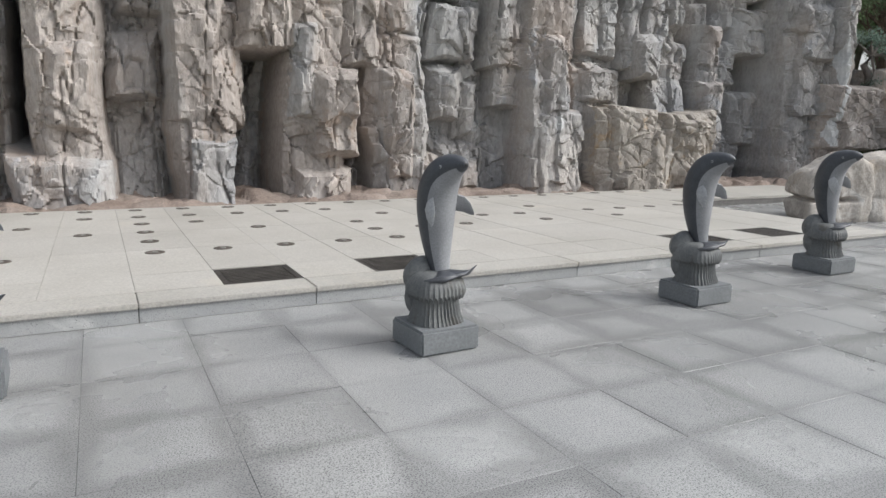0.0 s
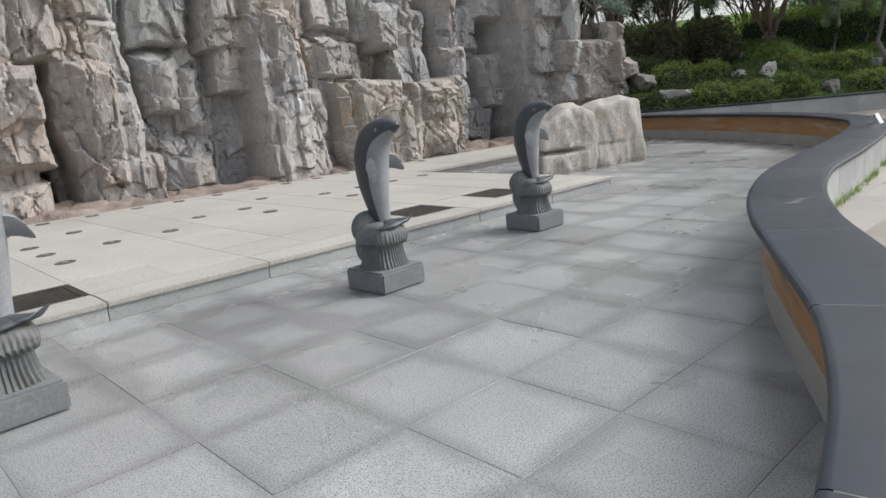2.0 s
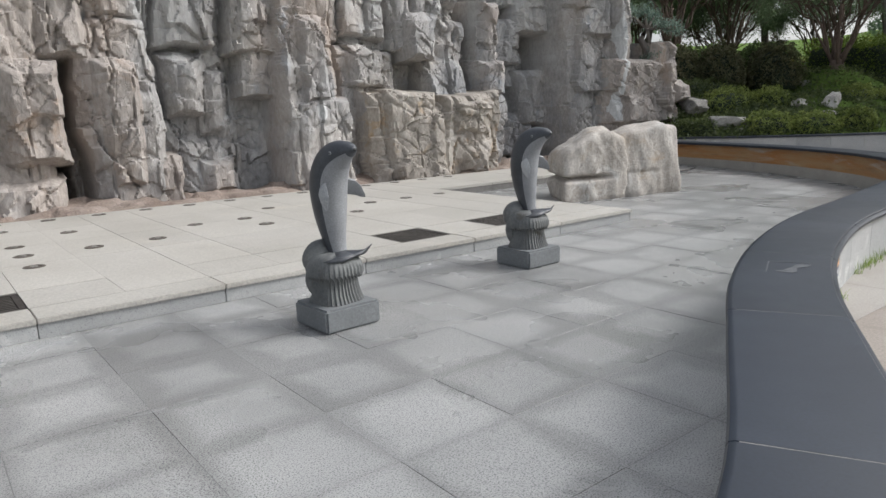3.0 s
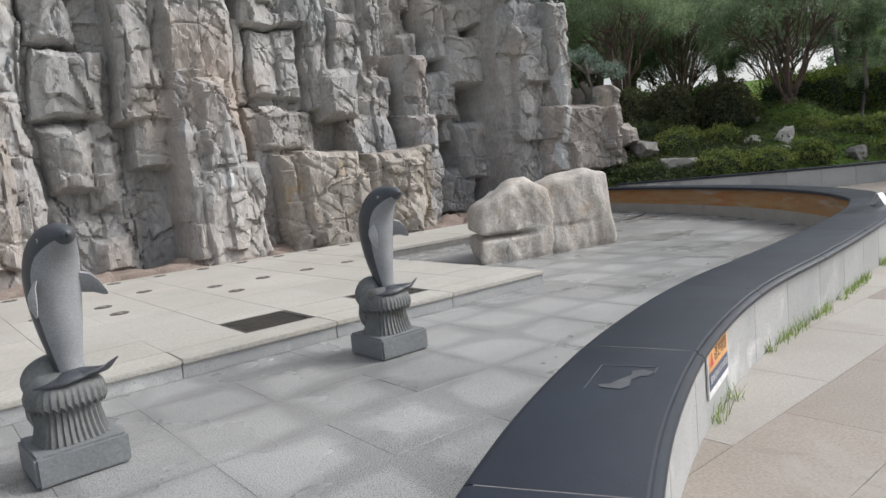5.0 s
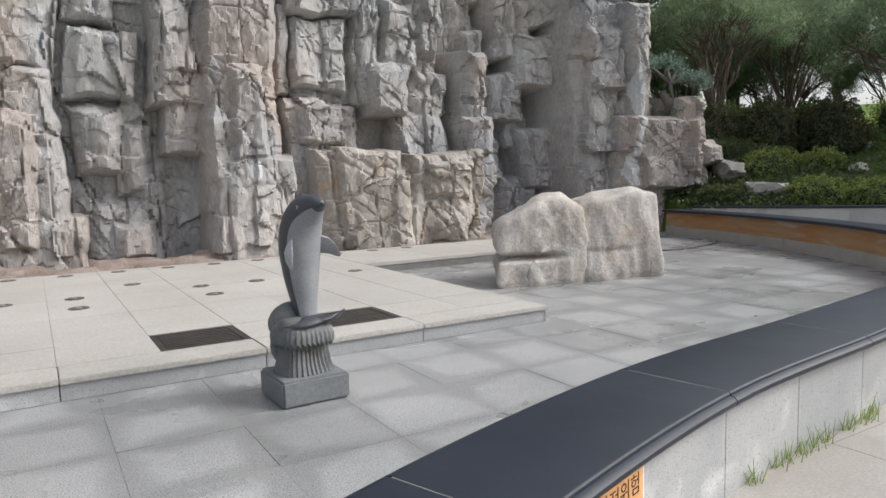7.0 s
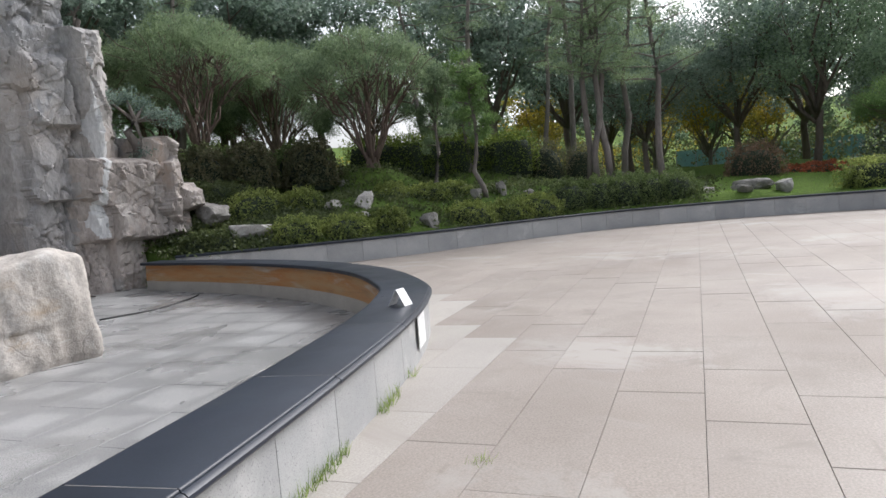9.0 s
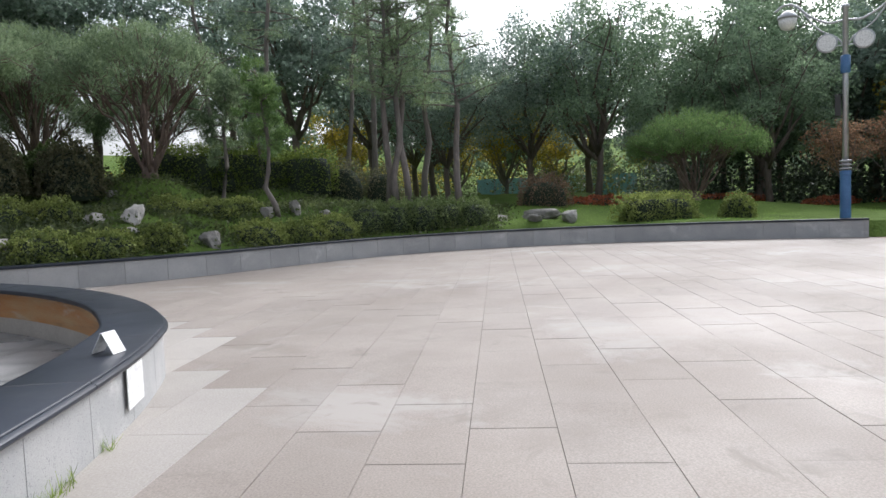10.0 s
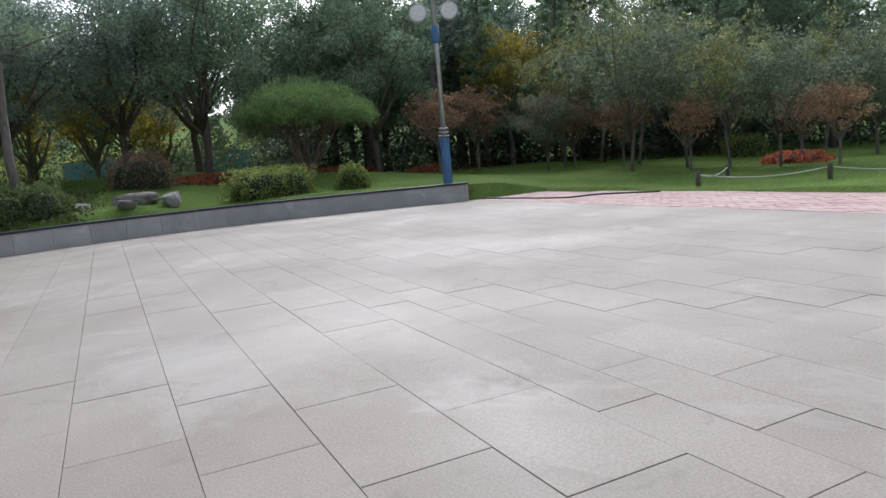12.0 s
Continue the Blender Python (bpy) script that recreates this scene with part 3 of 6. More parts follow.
def build_platform():
    plat = thing("platform", "raised cream stone fountain platform with a granite step edge", "platform", kind="structure")
    b = box_bm(-10, 9.60, 4.13, 9.74, -0.02, 0.095)
    box_bm(9.601, 14.5, 7.96, 9.74, -0.02, 0.095, bm=b)
    part("core", done(b, "core", JOINT), plat)
    riser = done(box_bm(0.003, GP * 2 - 0.003, 4.112, 4.13, 0, 0.104, 0.003), "riser", GRANITE)
    coping = done(box_bm(0.002, GP * 2 - 0.002, 4.092, 4.44, 0.104, TOP, 0.006), "coping", CREAM)
    for k in range(-5, 7):
        for me in (riser, coping):
            part(me.name.split(".")[0], me, plat).location.x = GX0 + 2 * GP * k
    part("riser", done(box_bm(9.601, 9.618, 4.112, 7.95, 0, 0.104, 0.003), "riser", GRANITE), plat)
    part("coping", done(box_bm(9.632, 9.64, 4.1, 4.44, 0.104, TOP - 0.002, 0.002), "coping", CREAM), plat)
    small = done(box_bm(0.001, GP - 0.001, 4.443, 5.045, 0.097, TOP, 0.0015), "slab", CREAM)
    long_ = [done(box_bm(0.001, GP - 0.001, y0 + 0.001, y1 - 0.001, 0.097, TOP, 0.0015), "slab", CREAM)
             for y0, y1 in ((5.048, 6.22), (6.22, 7.39), (7.39, 8.56), (8.56, 9.74))]
    for k in range(-12, 14):
        if k not in GRATES:
            part("slab", small, plat).location.x = GX0 + GP * k
        for me in long_:
            ob = part("slab", me, plat)
            ob.location = (GX0 + GP * k, 0, 0.0015 * math.sin(k * 2.1))
    back = done(box_bm(0.0015, GP * 2 - 0.0015, 7.95, 9.74, 0.097, TOP, 0.004), "slab", CREAM)
    for k in range(4):
        part("slab", back, plat).location.x = 9.64 + 2 * GP * k


build_platform()


def build_grate(x):
    g = thing("drain_grate", "dark slotted metal grate set in the cream platform", "grate", (x, 4.443, 0), group="drain grates")
    part("pit", done(box_bm(0.004, GP - 0.004, 0.002, 0.60, 0.096, 0.104), "pit", BLACK), g)
    b = bmesh.new()
    for a in ((0.004, GP - 0.004, 0.002, 0.05), (0.004, GP - 0.004, 0.55, 0.60), (0.004, 0.05, 0.05, 0.55), (GP - 0.05, GP - 0.004, 0.05, 0.55)):
        box_bm(*a, 0.105, TOP - 0.004, 0.003, bm=b)
    part("frame", done(b, "frame", GRATE), g)
    bar = done(box_bm(0.052, GP - 0.052, -0.018, 0.018, 0.11, TOP - 0.006, 0.003), "bar", GRATE)
    for k in range(9):
        part("bar", bar, g).location.y = 0.085 + 0.054 * k


for k in GRATES:
    build_grate(GX0 + GP * k)


def build_nozzle():
    o = thing("fountain_nozzle", "round bronze fountain nozzle plate in the platform", "nozzle", group="fountain nozzles")
    v, f = lathe([(0.092, TOP - 0.005), (0.092, TOP + 0.004), (0.086, TOP + 0.007), (0.06, TOP + 0.007), (0.058, TOP + 0.003), (0.03, TOP + 0.003)], 20)
    part("ring", mesh_from("ring", v, f, NOZZLE), o)
    v, f = lathe([(0.03, TOP), (0.03, TOP + 0.008), (0.022, TOP + 0.012), (0.012, TOP + 0.012), (0.010, TOP + 0.006)], 16)
    part("lens", mesh_from("lens", v, f, LENS), o, "dull glass light lens")
    return o


NOZ = [(6.05, (-4, -2, 0, 1, 2, 3, 4)), (6.72, (-3, 0, 4, 5, 6, 8, 10)), (7.38, (-3, -1, 0, 2, 4, 7, 8, 10, 11, 12, 13)), (8.07, (-2, 0, 1, 5, 9)),
       (8.75, (-1, 0, 1, 2, 3, 4)), (9.5, tuple(range(-4, 17)))]
first = build_nozzle()
placed = False
for y, ks in NOZ:
    for k in ks:
        at = pose(1.13 + 0.625 * k, y, 0, 0, 0, 17 * k)
        if not placed:
            first.matrix_world = at
            placed = True
        else:
            copy_thing(first, at)


# ---- rock builders ----
def rock_mesh(name, m, size, seed, planes=9, detail=4, rough=0.05, flat=True):
    """A broken stone: a ball cut by random planes, with a rough skin, resting on z = 0."""
    rs = np.random.RandomState(seed)
    bm = bmesh.new()
    bmesh.ops.create_icosphere(bm, subdivisions=detail, radius=1)
    nv = rs.normal(size=(planes, 3))
    nv /= np.linalg.norm(nv, axis=1, keepdims=True)
    dist = rs.uniform(0.52, 0.85, planes)
    nv[0], dist[0] = Vector((rs.uniform(-0.25, 0.25), rs.uniform(-0.25, 0.25), 1)).normalized(), 0.5
    for v in bm.verts:
        d = np.array(v.co.normalized())
        c = nv @ d
        r = np.min(np.where(c > 0.05, dist / np.maximum(c, 0.05), 9.0))
        r = min(r, 1.15)
        q = Vector(d * 2.2) + Vector((seed, 0, 0))
        r *= 1 + rough * (noise.noise(q) + 0.6 * noise.noise(q * 2.7) + 0.4 * noise.noise(q * 6.3))
        v.co = Vector(d * r)
    xs = np.array([v.co[:] for v in bm.verts])
    lo, hi = xs.min(0), xs.max(0)
    for v in bm.verts:
        v.co = Vector(((v.co.x - (lo[0] + hi[0]) / 2) / (hi[0] - lo[0]) * size[0], (v.co.y - (lo[1] + hi[1]) / 2) / (hi[1] - lo[1]) * size[1],
                       (v.co.z - lo[2]) / (hi[2] - lo[2]) * size[2] * 1.15 - 0.15 * size[2]))
    me = done(bm, name, m, True)
    me.set_sharp_from_angle(angle=radians(30))
    return me


# ---- the cliff ----
# depth blocks: x0, x1, z0, z1, depth towards the court, chamfer, backward lean per metre of height
BLOCKS = [(-8, -0.45, -1, 7, 1.2, 0.25, 0.03), (-3.2, -1.4, -1, 7, 1.55, 0.3, 0.05), (-0.12, 0.88, -1, 7, 1.6, 0.28, 0.04), (-0.42, 0.86, -1, 0.80, 1.85, 0.22, 0.1),
          (0.1, 0.75, 1.2, 2.5, 1.72, 0.2, 0.0),
          (0.8, 1.82, -1, 7, 0.8, 0.2, 0.0), (0.95, 1.72, 1.75, 2.75, 1.25, 0.35, 0.1), (0.92, 1.66, -1, 1.62, 1.12, 0.2, 0.22), (1.0, 1.8, 3.0, 7, 1.1, 0.25, 0.0),
          (1.76, 2.72, -1, 7, 1.7, 0.3, 0.03), (2.35, 2.92, 1.35, 3.3, 1.5, 0.3, 0.0), (1.95, 2.75, -1, 1.1, 1.82, 0.22, 0.08),
          (2.8, 3.68, 2.52, 7, 1.5, 0.22, -0.03), (2.8, 3.65, -1, 2.6, 0.10, 0.2, 0.0), (2.92, 3.32, -1, 1.0, 0.55, 0.25, 0.15), (2.9, 3.15, 0.9, 2.0, 0.4, 0.2, 0.0),
          (3.58, 4.66, -1, 7, 1.62, 0.24, 0.03), (3.95, 4.88, 0.85, 2.28, 1.92, 0.42, 0.0), (3.72, 4.72, -1, 0.62, 1.82, 0.2, 0.0), (3.62, 4.1, 1.5, 3.0, 1.75, 0.2, 0.0),
          (4.62, 5.42, 2.32, 7, 1.5, 0.24, 0.0), (4.85, 5.2, -1, 2.4, 0.35, 0.15, 0.0), (4.95, 5.25, -1, 1.6, 0.75, 0.2, 0.1),
          (5.15, 6.28, -1, 2.95, 1.62, 0.26, 0.06), (5.35, 5.9, 0.4, 2.3, 1.78, 0.25, 0.0), (5.4, 6.3, 2.9, 7, 1.32, 0.25, 0.0), (5.75, 6.5, -1, 0.9, 1.6, 0.25, 0.1),
          (6.15, 8.2, -1, 7, 0.95, 0.2, 0.02), (6.35, 7.28, 2.6, 3.6, 1.26, 0.22, -0.06), (6.45, 7.2, 1.5, 2.5, 1.32, 0.35, 0.05), (6.5, 7.55, -1, 1.25, 1.25, 0.25, 0.15),
          (7.0, 7.55, 1.2, 2.2, 1.15, 0.2, 0.0), (6.3, 7.0, 3.7, 4.6, 1.3, 0.25, 0.0), (7.2, 7.68, -1, 1.5, 1.2, 0.2, 0.05), (6.9, 7.5, 0.2, 0.75, 1.4, 0.2, 0.0),
          (7.55, 8.42, 2.5, 7, 1.58, 0.18, 0.02), (7.68, 8.22, 1.78, 2.62, 1.48, 0.12, 0.0), (7.62, 8.25, -1, 1.8, 0.35, 0.2, 0.0), (7.7, 8.1, -1, 0.8, 0.9, 0.2, 0.1),
          (8.2, 9.45, -1, 7, 1.85, 0.26, 0.04), (8.28, 9.6, -1, 1.7, 2.05, 0.24, 0.1), (8.5, 9.1, 1.6, 3.2, 1.95, 0.22, 0.0),
          (9.4, 9.8, -1, 7, 0.3, 0.1, 0.0), (9.62, 11.1, 2.7, 7, 1.02, 0.12, 0.0), (9.86, 10.84, 2.88, 4.1, 1.24, 0.1, 0.0), (9.6, 11.05, 4.15, 4.75, 1.38, 0.16, 0.0), (9.7, 10.4, 4.8, 7, 1.5, 0.2, 0.0),
          (9.58, 9.84, 2.75, 4.3, 1.3, 0.1, 0.0), (11.0, 11.5, 2.72, 7, 1.42, 0.16, 0.0), (9.66, 11.02, -1, 2.7, 1.38, 0.16, 0.04), (9.85, 10.7, 1.9, 2.6, 1.48, 0.16, 0.0),
          (10.35, 11.52, -1, 1.84, 2.12, 0.16, 0.05), (10.02, 10.5, -1, 1.8, 1.92, 0.2, 0.05), (11.0, 11.75, -1, 1.62, 2.22, 0.3, 0.08), (11.66, 13.28, -1, 1.75, 2.08, 0.16, 0.03),
          (11.9, 12.9, 0.95, 1.6, 2.2, 0.16, 0.0), (12.0, 12.9, 0.1, 0.75, 2.18, 0.25, 0.0), (11.0, 13.2, 1.6, 3.3, 0.75, 0.2, 0.0), (11.15, 11.95, 2.55, 3.36, 1.62, 0.24, 0.0),
          (11.75, 12.95, 1.7, 2.75, 1.42, 0.3, 0.25), (12.1, 12.9, 2.5, 3.3, 1.25, 0.2, 0.0), (11.5, 12.9, 3.25, 7, 1.05, 0.2, 0.0), (11.45, 12.15, 3.3, 4.6, 1.28, 0.2, 0.0), (12.25, 12.8, 3.6, 5.0, 1.25, 0.25, 0.0),
          (13.08, 13.58, -1, 3.72, 1.58, 0.2, 0.02), (13.0, 13.62, 1.7, 2.45, 1.72, 0.2, 0.0), (13.32, 13.82, -1, 1.7, 1.62, 0.22, 0.04),
          (12.8, 14.4, -1, 7, 0.0, 0.2, 0.0), (14.0, 16.4, -1, 7, -0.45, 0.2, 0.0), (14.4, 15.4, 2.5, 3.5, 0.35, 0.2, 0.0), (15.2, 16.2, 1.0, 2.3, 0.35, 0.2, 0.0), (14.5, 15.1, 3.8, 5.2, 0.35, 0.18, 0.0),
          (15.0, 15.9, 3.2, 4.4, 0.55, 0.2, 0.0), (14.6, 15.3, 0.2, 1.3, 0.3, 0.2, 0.0), (15.3, 15.95, 4.6, 6.4, 0.5, 0.2, 0.0), (14.2, 14.7, 1.2, 2.2, 0.3, 0.2, 0.0), (13.8, 14.3, 2.2, 4.4, 0.45, 0.2, 0.0),
          (15.9, 17.3, -1, 7, 1.15, 0.28, 0.0), (16.2, 17.1, 3.1, 4.4, 1.35, 0.3, 0.0), (17.0, 17.62, -1, 4.95, 1.35, 0.24, 0.0), (17.45, 17.88, -1, 4.1, 1.0, 0.24, 0.0), (16.7, 18.45, 0.95, 2.5, 1.65, 0.22, 0.0), (16.7, 18.1, -1, 1.05, 1.38, 0.25, 0.0),
          (17.95, 18.55, 1.9, 2.85, 1.7, 0.16, 0.0), (18.2, 19.0, 0.9, 2.3, 1.45, 0.35, 0.0), (18.0, 18.55, -1, 1.3, 1.5, 0.35, 0.0), (18.35, 19.1, 1.35, 2.05, 1.75, 0.45, 0.0), (18.3, 18.9, 0.75, 1.4, 1.65, 0.4, 0.0), (18.1, 18.5, 2.3, 2.75, 1.5, 0.25, 0.0)]

# broken slabs of the shaded back wall
rs_back = np.random.RandomState(12)
for _ in range(30):
    bx, bz, bw, bh = rs_back.uniform(13.7, 16.0), rs_back.uniform(-0.3, 5.2), rs_back.uniform(0.25, 0.6), rs_back.uniform(0.5, 1.5)
    BLOCKS.append((bx, bx + bw, bz, bz + bh, rs_back.uniform(-0.3, 0.25), rs_back.uniform(0.1, 0.22), rs_back.uniform(-0.1, 0.12)))


def build_cliff():
    step = 0.027
    gx, gz = np.arange(-7.5, 19.4, step), np.arange(-0.08, 6.9, step)
    X, Z = np.meshgrid(gx, gz)
    wx = X + 0.07 * fbm(X * 0.8, Z * 0.7, 3, 3) + 0.03 * vnoise(X * 3, Z * 4, 9) + 0.010 * vnoise(X * 7, Z * 7, 13)
    wz = Z + 0.08 * fbm(X * 0.9, Z * 0.9, 21, 3) + 0.03 * vnoise(X * 4, Z * 3, 31) + 0.010 * vnoise(X * 7, Z * 7, 33)
    H = np.full(X.shape, -0.75)
    present = np.zeros(X.shape)
    front = np.zeros(X.shape, dtype=int)
    for i, (x0, x1, z0, z1, d, r, lean) in enumerate(BLOCKS):
        rs = np.random.RandomState(50 + i)
        skew = rs.uniform(-0.05, 0.05) * (wz - min(z1, 3.5) / 2)
        ex = np.minimum(wx + skew - x0, x1 - wx - skew)
        ez = np.minimum(wz - z0, z1 - wz)
        e = np.minimum(ex, ez)
        tx, tz = rs.uniform(-0.16, 0.16), rs.uniform(-0.05, 0.05)
        body = d + tx * (wx - (x0 + x1) / 2) + np.clip(tz * (wz - 1.5), -0.2, 0.2) - lean * np.clip(wz - max(z0, 0), 0, 3)
        # two chamfers of unlike width break the outline like split stone
        left = np.clip((wx + skew - x0) / (r * rs.uniform(0.3, 1.1)), 0, 1)
        right = np.clip((x1 - wx - skew) / (r * rs.uniform(0.3, 1.1)), 0, 1)
        top = np.clip((z1 - wz) / (r * rs.uniform(0.3, 0.9)), 0, 1)
        under = np.clip((wz - z0) / (r * 0.3), 0, 1)
        h = body - r * 0.8 * (1 - np.minimum(np.minimum(left, right), np.minimum(top, under)))
        h = np.where(e > 0, h, body - r * 0.8 + 11 * e)
        front = np.where(h > H, i, front)
        H = np.maximum(H, h)
        present = np.maximum(present, np.where(e > -0.02, 1.0, 0.0))
    fx = X + 0.12 * fbm(X * 1.2, Z * 1.0, 61, 3)
    fz = Z + 0.14 * fbm(X * 1.1, Z * 0.9, 71, 3)
    H = H + facets(fx, fz, 0.62, 1.4, 5, 0.035, 0.15, 0.012)
    H = H + facets(fx + 0.3 * fz, fz - 0.2 * fx, 0.40, 0.52, 6, 0.018, 0.085, 0.005)
    H = H + facets(fx - 0.4 * fz, fz + 0.2 * fx, 0.16, 0.24, 7, 0.004, 0.034, 0.002)
    # upright fissures, and a few level bedding cracks
    for sd, sx, sz, w, deep in ((91, 1.5, 0.28, 0.035, 0.08), (99, 0.5, 0.9, 0.028, 0.035)):
        H = H - deep * np.exp(-(fbm(X * sx, Z * sz, sd, 4) / w) ** 2)
    for sd, k, w, deep in ((107, 0.9, 0.030, 0.04), (113, -0.7, 0.028, 0.035)):
        H = H - deep * np.exp(-(fbm(X * 0.9 + Z * k, Z * 0.35 - X * 0.2 * k, sd, 4) / w) ** 2)
    # water-worn runnels
    H = H + 0.016 * fbm(X * 5, Z * 0.9, 83, 3) + 0.009 * fbm(X * 9, Z * 6, 81, 3)
    base = np.where(X < 14, 12.2, 12.2 - 0.28 * np.clip(X - 14, 0, 5))
    Y = base - H
    k = len(gx)
    verts = np.stack([X, Y, Z], -1).reshape(-1, 3)
    keep = ((present[:-1, :-1] + present[1:, 1:] + present[1:, :-1] + present[:-1, 1:]) > 2) | (X[:-1, :-1] < 17.0)
    jj, ii = np.nonzero(keep)
    a = jj * k + ii
    F = np.stack([a, a + 1, a + k + 1, a + k], 1)
    used = np.unique(F)
    remap = np.full(len(verts), -1)
    remap[used] = np.arange(len(used))
    F = remap[F]
    V = verts[used]
    # the back: every outer edge runs back to the hill
    edges = np.concatenate([F[:, [0, 1]], F[:, [1, 2]], F[:, [2, 3]], F[:, [3, 0]]])
    key = np.sort(edges, 1)
    uniq, inv, cnt = np.unique(key, axis=0, return_inverse=True, return_counts=True)
    rim_e = edges[cnt[inv.ravel()] == 1]
    ring = np.unique(rim_e)
    backi = np.full(len(V), -1)
    backi[ring] = len(V) + np.arange(len(ring))
    B = V[ring].copy()
    B[:, 1] = 13.9
    V2 = np.vstack([V, B])
    F2 = np.vstack([F, np.stack([rim_e[:, 1], rim_e[:, 0], backi[rim_e[:, 0]], backi[rim_e[:, 1]]], 1)])
    me = bpy.data.meshes.new("rock_cliff")
    me.vertices.add(len(V2))
    me.vertices.foreach_set("co", V2.astype(np.float32).reshape(-1))
    n = len(F2)
    me.loops.add(n * 4)
    me.loops.foreach_set("vertex_index", F2.astype(np.int32).reshape(-1))
    me.polygons.add(n)
    me.polygons.foreach_set("loop_start", np.arange(0, n * 4, 4, dtype=np.int32))
    for m in (CLIFF, CLIFF_WARM, CLIFF_BUFF, CLIFF_LIME):
        me.materials.append(m)
    kinds = np.array([2 if d > 1.88 and 10 <= x0 < 13 and z1 < 1.9 else 1 if x1 < 6.6 and d > 1.45 and b % 4 != 3 or 16 <= x0 and z1 < 3 else 0 for b, (x0, x1, z0, z1, d, r, lean) in enumerate(BLOCKS)])
    kind = kinds[front]
    streak = (np.abs(X - 17.05 - 0.10 * fbm(X * 0.3, Z * 0.7, 41, 3)) < 0.10 + 0.10 * fbm(X * 2, Z * 0.8, 43, 3)) & (Z > 1.0)
    streak |= (np.abs(X - 8.95 - 0.12 * fbm(X * 0.3, Z * 0.6, 47, 3)) < 0.22 * fbm(X * 2, Z * 0.7, 49, 3)) & (Z > 1.2)
    kind = np.where(streak, 3, kind)[:-1, :-1][keep]
    me.polygons.foreach_set("material_index", np.r_[kind, np.zeros(n - len(kind), dtype=int)].astype(np.int32))
    me.update(calc_edges=True)
    me.shade_smooth()
    me.set_sharp_from_angle(angle=radians(28))
    tagged(new("rock_cliff", me), "tall grey artificial rock cliff with columns and dark clefts", "rock cliff")


build_cliff()


def build_rubble():
    gx, gy = np.arange(-7.5, 16.5, 0.05), np.arange(9.70, 11.6, 0.05)
    X, Y = np.meshgrid(gx, gy)
    Zr = 0.06 + 0.12 * np.clip((Y - 9.75) / 0.8, 0, 1) + 0.07 * fbm(X * 1.3, Y * 2.2, 11) + facets(X, Y, 0.5, 0.3, 15, 0.045, 0.08, 0.04)
    Zr = np.where(Y < 9.76, np.minimum(Zr, TOP - 0.02), Zr)
    k = len(gx)
    faces = [(j * k + i, j * k + i + 1, (j + 1) * k + i + 1, (j + 1) * k + i) for j in range(len(gy) - 1) for i in range(k - 1)]
    me = mesh_from("rubble_strip", np.stack([X, Y, Zr], -1).reshape(-1, 3), faces, RUBBLE, True)
    tagged(new("rubble_strip", me), "rough brown stony ground at the foot of the cliff", "rubble", kind="stuff")


build_rubble()

def boulder_mesh(seed, length, deep, high, crown, ledge, shear):
    """A blocky boulder: a rounded box with a sloping top, an undercut band and broken faces."""
    bm = bmesh.new()
    bmesh.ops.create_cube(bm, size=2)
    bmesh.ops.subdivide_edges(bm, edges=bm.edges[:], cuts=40, use_grid_fill=True)
    for v in bm.verts:
        x, y, z = v.co
        r = (abs(x) ** 14 + abs(y) ** 14 + abs(z) ** 14) ** (1 / 14)
        x, y, z = x / r, y / r, z / r
        h = (z + 1) / 2
        top = float(np.interp(x, *crown)) - 0.10 * max(0, y) - 0.05 * max(0, -y - 0.3)
        pinch = 1 - ledge * math.exp(-((h * top - 0.33) / 0.032) ** 2) * max(0.0, min(1.0, 1.2 - 2.0 * max(x, 0))) - 0.06 * h
        q = Vector((x * length, y * deep, h * high))
        n1 = noise.noise(q * 1.6 + Vector((seed, 0, 0))) * 0.06 + noise.noise(q * 4.1 + Vector((0, seed, 0))) * 0.022 + noise.cell(q * 2.3 + 0.08 * noise.noise_vector(q * 3) + Vector((seed, 0, 0))) * 0.007
        c = noise.voronoi(q * 1.3 + Vector((seed, 0, 0)))[0]
        n1 -= 0.010 * math.exp(-((c[1] - c[0]) / 0.03) ** 2) - 0.05 * c[0]
        out = Vector((x, y, 0.6 * (h - 0.5))).normalized()
        v.co = Vector(((x + shear * (y + 1)) * length / 2 * pinch, y * deep / 2 * pinch, h * high * top)) + out * n1
        v.co.z = max(v.co.z, -0.02) if h > 0.03 else -0.02
    me = done(bm, "boulder", BOULDER, True)
    me.set_sharp_from_angle(angle=radians(25))
    return me


for seed, dims, at, turn, lab in ((3.0, (1.18, 0.97, 1.04, ((-1, -0.8, -0.1, 0.4, 1), (0.70, 0.78, 0.97, 1.0, 0.90)), 0.32, 0.32), (10.98, 6.10, 0), -13, "buff layered boulder with an undercut, standing in the empty basin"),
                                  (9.0, (1.18, 1.0, 1.10, ((-1, -0.5, 0.4, 1), (0.88, 0.93, 1.0, 0.96)), 0.03, 0.25), (11.99, 5.90, 0), -13, "buff flat-topped boulder joined to its neighbour in the basin")):
    ob = tagged(new("boulder", boulder_mesh(seed, *dims)), lab, "boulder", group="basin boulders")
    ob.matrix_world = pose(*at, 0, 0, turn)


